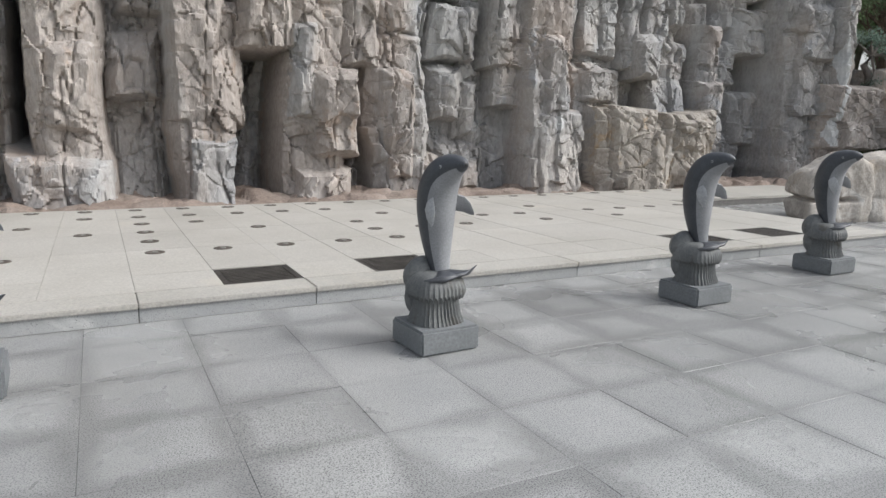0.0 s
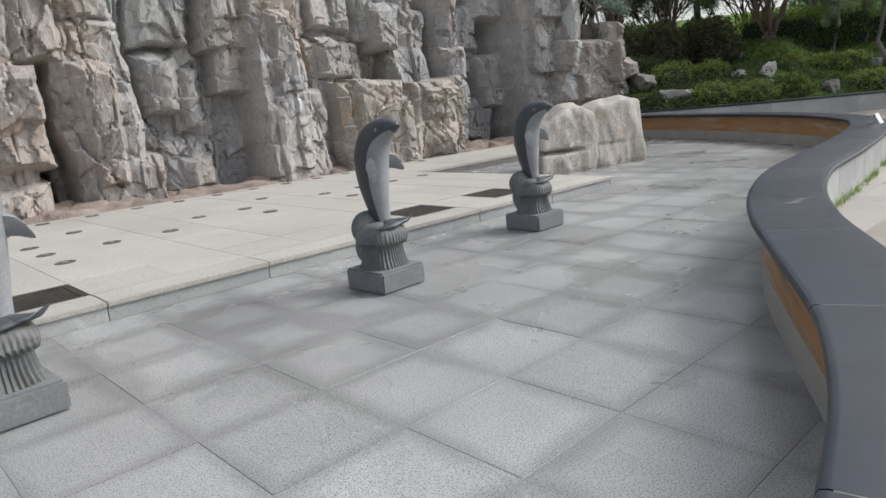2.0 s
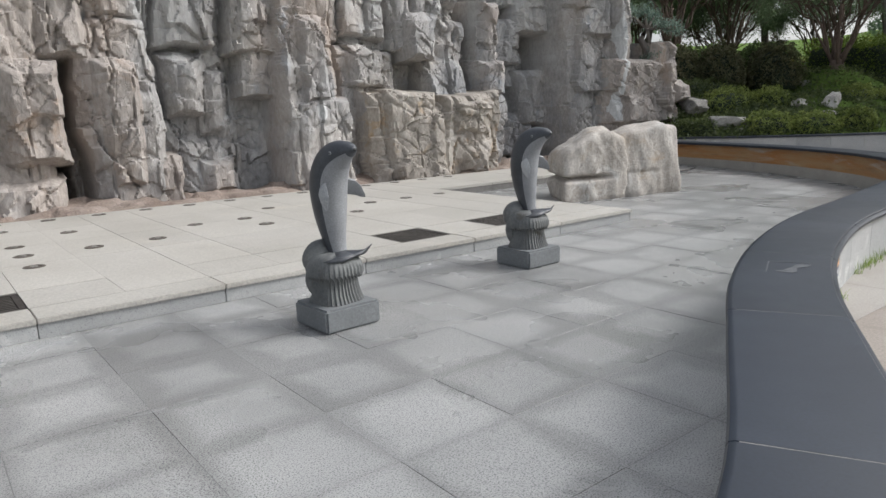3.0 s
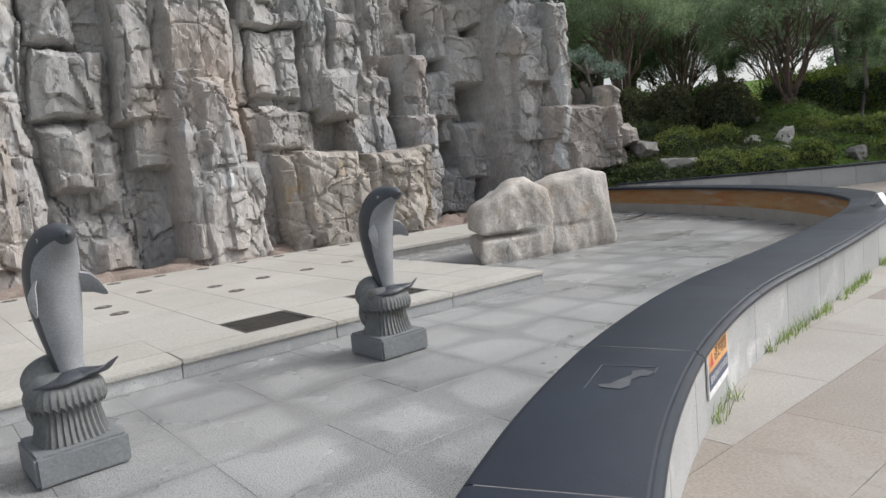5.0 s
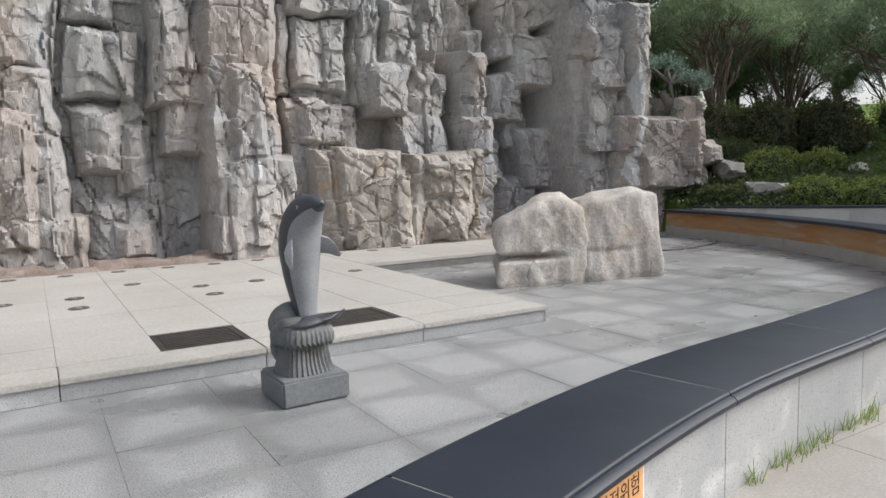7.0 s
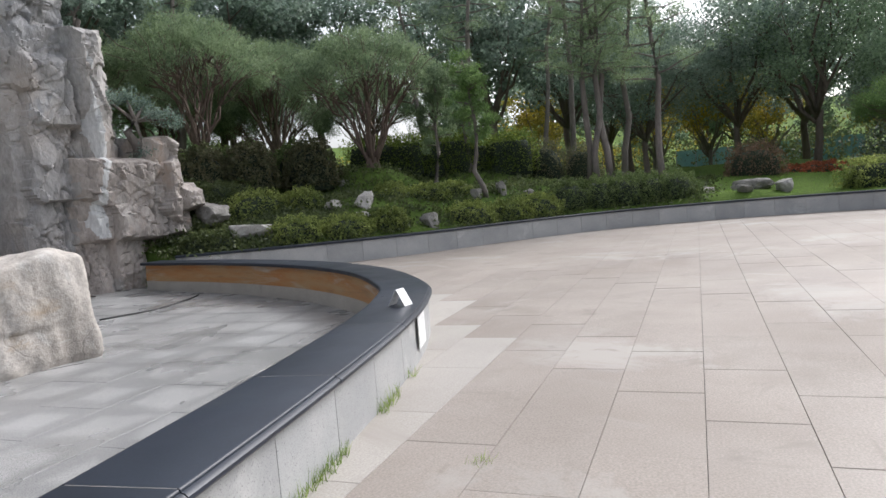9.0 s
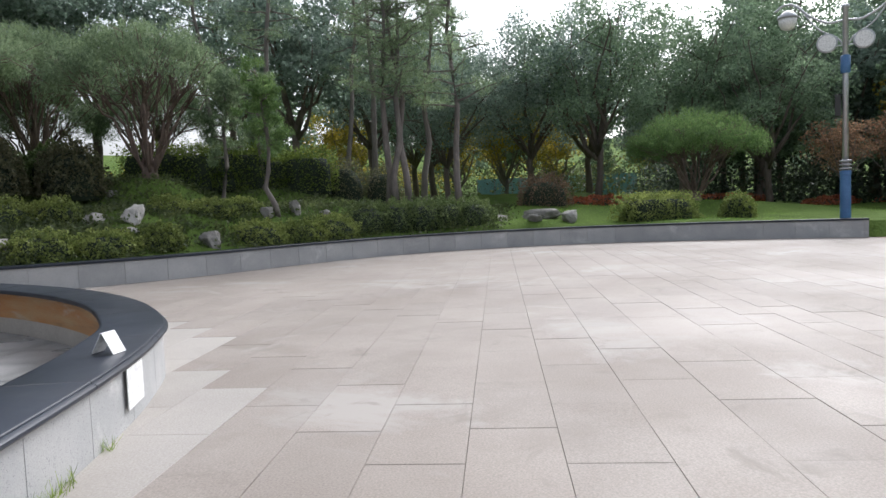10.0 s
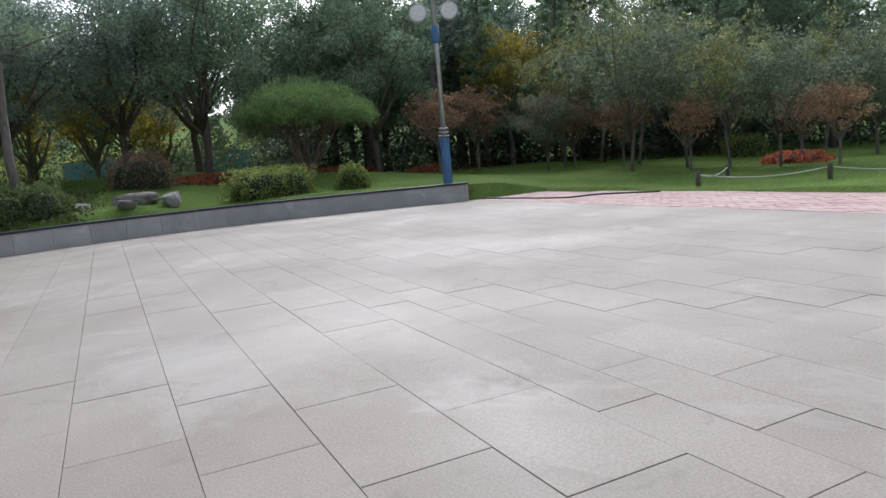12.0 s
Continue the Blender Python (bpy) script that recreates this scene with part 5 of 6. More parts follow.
# stones of the bed
for i, (x, y, z, s, m, t, lab) in enumerate((
        (19.2, 9.25, 1.05, (1.15, 0.8, 0.62), STONE, 30, "broad grey weathered stone at the foot of the bank"), (19.0, 8.15, 0.66, (0.92, 0.6, 0.46), WHITE_STONE, -42, "pale blocky stone behind the planter wall"),
        (18.6, 9.1, 0.72, (1.05, 0.6, 0.24), STONE, 40, "flat grey stone beside the rock cliff"), (18.42, 8.88, 0.60, (0.6, 0.45, 0.18), STONE, 10, "small flat grey stone beside the rock cliff"),
        (21.1, 7.35, 1.17, (0.66, 0.45, 0.30), WHITE_STONE, -40, "pale flat-topped stone among the azaleas"), (21.28, 6.72, 1.17, (0.60, 0.45, 0.44), WHITE_STONE, 15, "pale pointed stone among the azaleas"),
        (23.2, 8.3, 1.76, (0.54, 0.4, 0.22), STONE, 0, "grey stone high on the bank"), (20.85, 6.6, 0.98, (0.56, 0.4, 0.19), WHITE_STONE, 50, "low pale stone between two shrubs"),
        (21.3, 5.2, 0.62, (0.55, 0.42, 0.40), STONE, 60, "dark grey stone behind the planter wall"), (24.2, 4.3, 1.15, (0.37, 0.3, 0.46), STONE, 0, "upright grey stone beside the young pine"),
        (24.6, 3.68, 1.05, (0.42, 0.35, 0.30), STONE, 30, "grey stone above the dark hedge"), (23.5, 4.75, 1.10, (0.32, 0.28, 0.36), STONE, 0, "small grey stone beside the young pine"),
        (27.0, -0.6, 0.72, (0.45, 0.4, 0.28), STONE, 0, "small grey stone on the lawn edge"), (27.4, -1.75, 0.76, (1.1, 0.7, 0.36), STONE, -80, "flat grey stone slab on the lawn edge"),
        (26.5, -1.5, 0.70, (0.46, 0.4, 0.30), STONE, 0, "small rounded grey stone on the lawn edge"), (27.0, -2.45, 0.70, (0.52, 0.42, 0.36), WHITE_STONE, 40, "pale pointed stone on the lawn edge"))):
    ob = tagged(new("garden_stone", rock_mesh("garden_stone", m, s, 30 + i, 15, 4, 0.12)), lab, "stone", "garden stones")
    ob.matrix_world = pose(x, y, z - 0.07, 0, 0, t)

# trees near the court
U = umbrella_pine(1, 3.7, 2.1, NEEDLE, "umbrella pine with many red stems and a domed crown")
U.matrix_world = pose(24.1, 7.8, 2.15)
copy_thing(U, pose(22.6, 12.2, 2.9, 0, 0, 70))
copy_thing(U, pose(26.8, 12.6, 3.0, 0, 0, 190))
U3 = umbrella_pine(2, 3.05, 2.2, NEEDLE_LIGHT, "low umbrella pine with a light green dome on the lawn", 0.36, 0.36)
U3.matrix_world = pose(31.9, -7.2, 1.05)
pa = slim_pine(11, 3.0, "slim young pine with a crooked grey trunk", 0.3, 14, 0.45)
pa.matrix_world = pose(24.4, 6.1, ground_z(24.4, 6.1))
pb = slim_pine(12, 3.3, "slim young pine leaning over the bed", 0.55, 15, 0.45)
pb.matrix_world = pose(23.75, 4.55, ground_z(23.75, 4.55))
copy_thing(pa, pose(26.4, 5.9, ground_z(26.4, 5.9), 0, 0, 140))
pc = slim_pine(13, 8.0, "tall pine with a bare grey trunk and loose crown", 0.7, 30, 0.36, None, 0.16)
pc.matrix_world = pose(25.75, 2.1, 1.2)
for x, y, z, a in ((25.95, 1.75, 1.2, 110), (26.05, 2.35, 1.2, 230), (26.4, 0.45, 1.0, 60), (27.8, 1.6, 1.25, 300)):
    copy_thing(pc, pose(x, y, z, 0, 0, a))
pd = slim_pine(15, 9.5, "tall sparse pine with layered needle clumps", 0.8, 34, 0.45, None, 0.17)
pd.matrix_world = pose(28.5, 6.5, 1.9)
for x, y, z, a in ((31.0, 9.0, 2.2, 120), (30.0, 3.2, 1.5, 200), (33.5, 5.0, 1.8, 290), (24.5, 14.5, 3.2, 40)):
    copy_thing(pd, pose(x, y, z, 0, 0, a))

# broadleaf wood
f1 = broad_tree(21, 8.0, 4.2, 0.30, LEAF_DARK, "large dark broadleaf tree with a spreading crown", 20000, 0.125)
f1.matrix_world = pose(37.9, -2.0, 1.5)
f2 = broad_tree(22, 8.2, 3.3, 0.30, LEAF, "dark green broadleaf tree at the edge of the wood", 17000, 0.12)
f2.matrix_world = pose(36.2, -4.6, 1.3)
for x, y, a, s in ((38.5, -8.5, 40, 1.0), (36.8, -11.5, 100, 0.95), (41, 2.5, 200, 1.1), (42, -5, 10, 1.2), (18.5, 17.5, 100, 1.1),
                   (44, -12, 170, 1.2), (20.5, 21, 10, 1.1), (46, 4, 20, 1.2), (36.0, 1.5, 33, 0.85), (40.5, -12.5, 12, 1.25), (43.5, -17.5, 140, 1.3)):
    c = copy_thing(f1 if (x * 7) % 2 < 1 else f2, pose(x, y, level(x, y), 0, 0, a))
    c.scale = (s, s, s)
f3 = broad_tree(23, 9.5, 3.8, 0.34, LEAF_DARK, "tall broadleaf tree with a high open crown on the hill", 12000, 0.19)
f3.matrix_world = pose(28.5, 16.0, level(28.5, 16.0))
for x, y, a in ((22.5, 17.0, 100), (33.0, 14.5, 200), (37.5, 11.0, 300), (26.0, 19.5, 50), (19.5, 15.5, 140), (31.0, 17.5, 10), (35.5, 7.5, 60), (38.5, 5.0, 150)):
    copy_thing(f3, pose(x, y, level(x, y), 0, 0, a))
for x, y, a in ((28.6, 14.0, 20), (25.2, 15.6, 130), (31.0, 11.2, 250), (21.0, 15.0, 300)):
    copy_thing(U, pose(x, y, level(x, y), 0, 0, a))
m1 = broad_tree(31, 4.2, 1.7, 0.42, LEAF_RUST, "small maple turning rust red in autumn", 2400, 0.13, GREY_BARK, "maple_tree", "autumn maples")
m1.matrix_world = pose(34.4, -14.9, 0.6)
m1.scale = (0.85, 0.85, 0.8)
for x, y, z, a, k in ((31.2, -16.1, 0.4, 120, 0.7), (24.0, -26.5, 0.1, 200, 0.8), (33.2, -12.6, 0.6, 200, 0.75)):
    c = copy_thing(m1, pose(x, y, z, 0, 0, a))
    c.scale = (k, k, k)
m2 = broad_tree(32, 6.4, 2.1, 0.40, LEAF_YELLOW, "small tree with yellow autumn leaves", 5000, 0.15, GREY_BARK, "maple_tree", "autumn maples")
m2.matrix_world = pose(37.0, -18.3, 0.6)
for x, y, a in ((42, -1.0, 100), (44, 1.5, 10), (47, -4, 60), (46, 8, 190)):
    copy_thing(m2, pose(x, y, level(x, y) - 1.2, 0, 0, a))
m3 = broad_tree(33, 5.4, 2.3, 0.30, LEAF_DUSK, "small dark-leaved lawn tree with a thin trunk", 5200, 0.12, BARK, "lawn_tree", "lawn trees", 0.0125)
m3.matrix_world = pose(26.3, -15.7, level(26.3, -15.7))
m4 = broad_tree(35, 6.2, 2.0, 0.34, LEAF_OLIVE, "light green lawn tree with loose layered twigs", 4200, 0.12, GREY_BARK, "lawn_tree", "lawn trees", 0.012)
m4.matrix_world = pose(29.4, -18.9, level(29.4, -18.9))
for x, y, a, k, kind in ((26.8, -18.6, 80, 0.95, m3), (23.9, -17.2, 150, 0.8, m4), (22.4, -17.4, 230, 0.75, m3), (32.0, -17.5, 300, 1.0, m4), (30.4, -15.5, 20, 0.6, m3), (23.2, -23.0, 60, 0.9, m3),
                         (33.5, -20.5, 10, 1.2, m4), (29.0, -24.0, 100, 1.1, m3), (34.5, -25.0, 200, 1.3, m4), (25.0, -28.5, 10, 1.0, m4), (37.5, -22.5, 70, 1.3, m3), (26.0, -24.5, 33, 0.9, m4)):
    c = copy_thing(kind, pose(x, y, level(x, y), 0, 0, a))
    c.scale = (k * 0.95, k * 0.95, k * 0.9)
for x, y, a, k in ((24.6, -16.4, 20, 0.52), (28.3, -17.2, 120, 0.6), (22.9, -19.0, 210, 0.55), (20.9, -17.6, 300, 0.5), (30.8, -17.0, 60, 0.6)):
    c = copy_thing(m1, pose(x, y, level(x, y), 0, 0, a))
    c.scale = (k, k, k)
c1 = cone_tree(51, 15.0, 2.6, LEAF, "tall feathery conifer in the far wood")
c1.matrix_world = pose(47, -14, 0.6)
for x, y, a, s in ((39.8, -22.7, 40, 0.8), (42.0, -26.5, 100, 0.9), (47.0, -24.5, 10, 0.95), (42.5, -29.0, 200, 0.85), (39.5, -33.8, 300, 0.85), (34.0, -33.5, 70, 0.75), (37.0, -29.5, 160, 0.7)):
    c = copy_thing(c1, pose(x, y, level(x, y), 0, 0, a))
    c.scale = (s, s, s)
for x, y, a, k in ((46.5, -20.5, 20, 1.45), (44.5, -23.5, 110, 1.4), (43.0, -27.5, 220, 1.45), (39.5, -30.5, 300, 1.4), (35.0, -31.5, 60, 1.4), (48.0, -16.5, 160, 1.4)):
    c = copy_thing(f2, pose(x, y, level(x, y), 0, 0, a))
    c.scale = (k * 0.85, k * 0.85, k)
for x, y, a, k in ((36.0, -26.5, 40, 0.78), (40.5, -25.0, 100, 0.85), (44.0, -20.0, 150, 0.9), (33.0, -29.0, 10, 0.75), (30.5, -31.5, 200, 0.8), (35.5, -20.0, 80, 0.72), (31.5, -25.5, 250, 0.75), (28.0, -28.0, 330, 0.7), (38.0, -17.5, 170, 0.72)):
    c = copy_thing(c1, pose(x, y, level(x, y), 0, 0, a))
    c.scale = (k, k, k)
g1 = broad_tree(27, 8.0, 3.9, 0.28, LEAF_DARK, "dark broadleaf tree deep in the wood", 8500, 0.28)
g1.matrix_world = pose(58.0, -12.0, level(58.0, -12.0))
g2 = broad_tree(28, 8.4, 3.4, 0.28, LEAF, "green broadleaf tree deep in the wood", 8000, 0.27)
g2.matrix_world = pose(57.0, -3.0, level(57.0, -3.0))
rs_far = np.random.RandomState(5)
for i in range(34):
    a = radians(-68 + 4.0 * i)
    d = rs_far.uniform(38, 58)
    x, y = 9 + d * math.cos(a), -1 + d * math.sin(a)
    if a > radians(48):
        d = d * 0.75
        x, y = 9 + d * math.cos(a), -1 + d * math.sin(a)
    turn, s = rs_far.uniform(0, 360), rs_far.uniform(0.8, 1.25)
    if radians(20) < a < radians(42):
        continue
    kind = (c1, g1, g2)[i % 3] if a < radians(20) else (g1, g2, c1)[i % 3]
    s *= 0.62 if kind is c1 and a > radians(-15) else 1.0
    c = copy_thing(kind, pose(x, y, level(x, y), 0, 0, turn))
    c.scale = (s, s, s)
for i in range(26):
    a = radians(-70 + 5.4 * i)
    d = rs_far.uniform(60, 75)
    turn, s = rs_far.uniform(0, 360), rs_far.uniform(1.1, 1.5)
    if radians(-15) < a < radians(42):
        continue
    c = copy_thing((c1, g1)[i % 2], pose(9 + d * math.cos(a), -1 + d * math.sin(a), 0.8, 0, 0, turn))
    c.scale = (s, s, s)


# underwood that closes the view between the far trunks
def build_underwood():
    rs = np.random.RandomState(8)
    pts, sunlit, deep = [], [], []
    for i in range(230):
        a = radians(rs.uniform(-72, 75))
        d = rs.uniform(38, 66) if a > radians(-13) else rs.uniform(33, 46)
        x, y = 9 + d * math.cos(a), -1 + d * math.sin(a)
        s = rs.uniform(1.2, 2.4)
        q = rs.normal(size=(620, 3))
        q /= np.linalg.norm(q, axis=1, keepdims=True)
        (sunlit if rs.uniform() < 0.4 and -12 < math.degrees(a) < 35 else deep if math.degrees(a) < -13 else pts).append(np.array([x, y, level(x, y) + s * 0.4]) + q * rs.uniform(0.6, 1, (620, 1)) * np.array([s * 1.3, s * 1.3, s]))
    tagged(new("underwood", quads_mesh("underwood", leaf_cards(np.vstack(pts), 0.2, 0.6, rs), LEAF_COVER)), "dense green underwood below the far trees", "bushes", kind="stuff")
    # the shade of this thicket is put into its leaf colour
    tagged(new("underwood", quads_mesh("underwood", leaf_cards(np.vstack(deep), 0.2, 0.6, rs), LEAF_SHADED)), "thicket behind the lawn with shade put into its dark leaf colour", "bushes", kind="stuff")
    # sunlit part of the underwood: yellow leaf colour stands for the sun on it
    tagged(new("underwood", quads_mesh("underwood", leaf_cards(np.vstack(sunlit), 0.2, 0.6, rs), LEAF_YELLOW)), "bushes between the far trunks with sunlight put in as yellow leaf colour", "bushes", kind="stuff")


build_underwood()


def tuft(name, label, pts, n, high, m, spread, seed, kind="stuff"):
    rs = np.random.RandomState(seed)
    c = []
    for (x, y, z) in pts:
        for _ in range(n):
            bx, by = x + rs.normal() * spread, y + rs.normal() * spread
            h = high * rs.uniform(0.4, 1.0)
            a = rs.uniform(0, 2 * math.pi)
            w = 0.0010 + 0.012 * high
            dx, dy = math.cos(a) * w, math.sin(a) * w
            lx, ly = rs.normal() * h * 0.35, rs.normal() * h * 0.35
            c.append([(bx - dx, by - dy, z), (bx + dx, by + dy, z), (bx + lx + dx * 0.2, by + ly + dy * 0.2, z + h), (bx + lx - dx * 0.2, by + ly - dy * 0.2, z + h)])
    tagged(new(name, quads_mesh(name, c, m)), label, "grass", kind=kind)


foot = []
rs_t = np.random.RandomState(17)
for i in range(len(rim_line)):
    x = rim_line[i][0]
    dense = 0.95 * math.exp(-((x - 9.9) / 1.2) ** 2) * (0.75 + 0.35 * math.sin(x * 5.3)) + 0.9 * math.exp(-((x - 7.0) / 0.22) ** 2) + 0.6 * math.exp(-((x - 11.1) / 0.25) ** 2) + (0.30 + 0.25 * math.sin(x * 7.1) if 7.3 < x < 9.6 else 0)
    if rs_t.uniform() < dense:
        foot.append((x + rim_n[i][0] * 0.215, rim_line[i][1] + rim_n[i][1] * 0.215, PLAZA - 0.01))
tuft("grass_tufts", "green weeds growing along the foot of the rim", foot, 26, 0.105, GRASS_BLADE, 0.02, 3)
tuft("weed", "small weed growing in a paving joint", [(10.2, 0.595, PLAZA - 0.01)], 40, 0.05, GRASS_BLADE, 0.03, 4, "")
lawn = []
for _ in range(9000):
    x, y = rs_t.uniform(16, 34), rs_t.uniform(-24, -11.6)
    lawn.append((x, y, level(x, y)))
for _ in range(5000):
    x, y = rs_t.uniform(25.5, 33), rs_t.uniform(-9, 0)
    if not paved(x, y):
        lawn.append((x, y, ground_z(x, y)))
tuft("lawn_grass", "short green lawn beyond the brick path", lawn, 2, 0.07, LAWN_BLADE, 0.12, 5)
bank = []
for _ in range(9000):
    i = rs_t.randint(0, len(bed_line))
    o = rs_t.uniform(0.3, 6.5)
    x, y = bed_line[i][0] - bed_n[i][0] * o, bed_line[i][1] - bed_n[i][1] * o
    if y < -0.8:
        continue
    bank.append((x, y, ground_z(x, y)))
tuft("bank_grass", "rough grass over the planted bank", bank, 1, 0.13, LEAF_COVER, 0.12, 6)
for _ in range(4500):
    x, y = rs_t.uniform(17.8, 21.0), rs_t.uniform(7.2, 12.5)
    if not paved(x, y):
        bank.append((x, y, ground_z(x, y)))
rs_b = np.random.RandomState(23)
clump = np.array([b for b in bank])[rs_b.choice(len(bank), 9000)]
clump = np.repeat(clump, 7, axis=0) + np.abs(rs_b.normal(size=(63000, 3))) * np.array([0.0, 0.0, 0.06]) + rs_b.normal(size=(63000, 3)) * np.array([0.16, 0.16, 0.0])
tagged(new("ground_cover", quads_mesh("ground_cover", leaf_cards(clump, 0.085, 0.6, rs_b, 0.3), LEAF_COVER)), "low leafy ground cover over the bank", "ground cover", kind="stuff")


# blue spruce bonsai on the cliff's end
def build_bonsai(at, s, turn):
    rs = np.random.RandomState(77)
    o = thing("bonsai_spruce", "small blue-grey spruce with a twisted trunk on the rock", "tree", at, turn, "cliff spruces")
    pts = [Vector(p) * s for p in ((0, 0, -0.2), (0.05, 0, 0.15), (-0.08, 0.03, 0.4), (0.06, 0, 0.6), (0.0, 0.02, 0.8))]
    runs, blobs = [(pts, [0.10 * s, 0.09 * s, 0.075 * s, 0.06 * s, 0.04 * s])], []
    for q in ((0.45, 0, 0.72), (0.25, 0.2, 0.9), (-0.35, 0.05, 0.95), (-0.05, -0.2, 1.0), (0.6, 0.05, 0.6), (0.15, 0, 0.08)):
        tip = Vector(q) * s
        runs.append(bent(pts[3], tip, 0.04 * s, 0.012 * s, rs, 0.1, 3))
        for _ in range(4):
            blobs.append((*(tip + Vector(rs.normal(size=3) * 0.09 * s)), 0.17 * s, 0.17 * s, 0.08 * s))
    part("trunk", tubes_mesh("trunk", runs, GREY_BARK, 8), o)
    part("crown", quads_mesh("crown", leaf_cards(blob_points(blobs, 2600, rs, 0.2), 0.07, 0.35, rs, 0.4), NEEDLE_BLUE), o)


build_bonsai((17.88, 9.85, 2.58), 1.1, -47)
build_bonsai((17.48, 10.5, 4.92), 0.62, 100)


# ---- teal fence behind the wood ----
def build_teal_fence():
    fence = thing("screen_fence", "teal sheet-metal screen fence behind the wood", "fence")
    p, q = Vector((55.63, 0.83, 2.00)), Vector((55.15, -7.77, 2.00))
    along = (q - p).normalized()
    turn = math.degrees(math.atan2(along.y, along.x))
    sheet = done(box_bm(0.01, 1.19, -0.02, 0.02, -0.6, 0.83, 0.01), "sheet", TEAL)
    post = done(box_bm(-0.03, 0.03, -0.04, 0.04, -1.5, 0.89, 0.008), "post", STEEL)
    for k in range(int((q - p).length / 1.2) + 2):
        for me in (sheet, post):
            part(me.name.split(".")[0], me, fence).matrix_local = Matrix.Translation(p + along * 1.2 * k) @ pose(0, 0, 0, 0, 0, turn)


build_teal_fence()


# ---- brick path beyond the court ----
def build_brick_path():
    walkp = thing("brick_path", "weathered red brick path along the court edge", "path", kind="structure")
    part("bed", done(box_bm(8, 26.2, -11.6, -9.1, 0.02, 0.118), "bed", JOINT), walkp)
    v, f = [], []
    rs = np.random.RandomState(9)
    for j in range(21):
        for i in range(80):
            x0, y0 = 8.1 + i * 0.225 + (0.11 if j % 2 else 0), -11.5 + j * 0.112
            z = 0.131 + rs.uniform(-0.004, 0.003)
            g, h = slab_geo([(x0, y0), (x0 + 0.217, y0), (x0 + 0.217, y0 + 0.105), (x0, y0 + 0.105)], 0.1, z, 0.004)
            f += [tuple(k + len(v) for k in face) for face in h]
            v += g
    tagged(part("bricks", mesh_from("bricks", v, f, BRICK), walkp), kind="stuff")


build_brick_path()


# ---- street lamp ----
def build_lamp():
    lamp = thing("street_lamp", "blue and steel park lamp post with two curved lantern arms", "street lamp", (25.35, -8.85, 0.25), 64)
    v, f = lathe([(0.17, -0.3), (0.17, 0.02), (0.12, 0.05), (0.115, 1.35), (0.125, 1.36), (0.125, 1.44), (0.115, 1.45)], 20)
    part("base_sleeve", mesh_from("base_sleeve", v, f, BLUE, False), lamp, "blue painted lower sleeve")
    for z in (1.47, 1.56, 1.65):
        v, f = lathe([(0.07, z), (0.13, z + 0.015), (0.13, z + 0.045), (0.07, z + 0.06)], 20)
        part("collar", mesh_from("collar", v, f, STEEL, True), lamp)
    v, f = lathe([(0.07, 1.45), (0.062, 3.6), (0.06, 5.25), (0.09, 5.27), (0.09, 5.33), (0.05, 5.36)], 16)
    part("pole", mesh_from("pole", v, f, STEEL, True), lamp)
    v, f = lathe([(0.07, 3.75), (0.105, 3.77), (0.105, 4.16), (0.07, 4.18)], 16)
    part("upper_sleeve", mesh_from("upper_sleeve", v, f, BLUE, True), lamp, "blue upper sleeve")
    b = box_bm(0.09, 0.22, -0.09, 0.09, 2.75, 3.22, 0.01)
    box_bm(0.0, 0.24, -0.03, 0.03, 2.70, 2.73, bm=b)
    box_bm(0.0, 0.24, -0.03, 0.03, 3.24, 3.27, bm=b)
    part("speaker", done(b, "speaker", BLACK), lamp, "small dark loudspeaker box on brackets")
    for s in (-1, 1):
        curve, _ = spline([(0, 0, 5.0), (s * 0.35, 0, 4.98), (s * 0.75, 0, 5.2), (s * 1.05, 0, 5.5), (s * 1.3, 0, 5.55), (s * 1.5, 0, 5.42)], 0.06)
        part("arm", tubes_mesh("arm", [([Vector(p) for p in curve], [0.028] * len(curve))], STEEL, 8), lamp)
        curve, _ = spline([(s * 0.06, 0, 4.45), (s * 0.2, 0, 4.62), (s * 0.55, 0, 4.85), (s * 0.85, 0, 5.25)], 0.06)
        part("brace", tubes_mesh("brace", [([Vector(p) for p in curve], [0.02] * len(curve))], STEEL, 8), lamp)
        head = part("lantern", mesh_from("lantern", *lathe([(0.03, 5.42), (0.09, 5.40), (0.20, 5.30), (0.235, 5.25), (0.235, 5.22), (0.21, 5.22)], 24, s * 1.22), STEEL, True), lamp)
        v, f = lathe([(0.205, 5.225), (0.20, 5.10), (0.15, 4.99), (0.06, 4.94), (0.01, 4.935)], 24, s * 1.22)
        part("globe", mesh_from("globe", v, f, GLASS_WHITE, True), head, "frosted glass globe")
        v, f = lathe([(0.20, -0.04), (0.225, -0.03), (0.225, 0.03), (0.20, 0.04)], 28)
        disc = [(s * 0.38 + x, z, 4.5 + y) for x, y, z in v]
        hd = part("floodlight", mesh_from("floodlight", disc, f, STEEL, False), lamp)
        v, f = lathe([(0.19, -0.048), (0.19, 0.048)], 28)
        part("lens", mesh_from("lens", [(s * 0.38 + x, z, 4.5 + y) for x, y, z in v], f, GLASS_WHITE), hd, "white frosted lens")
        part("bracket", done(box_bm(min(0, s * 0.2), max(0, s * 0.2), -0.015, 0.015, 4.4, 4.43), "bracket", STEEL), lamp)


build_lamp()


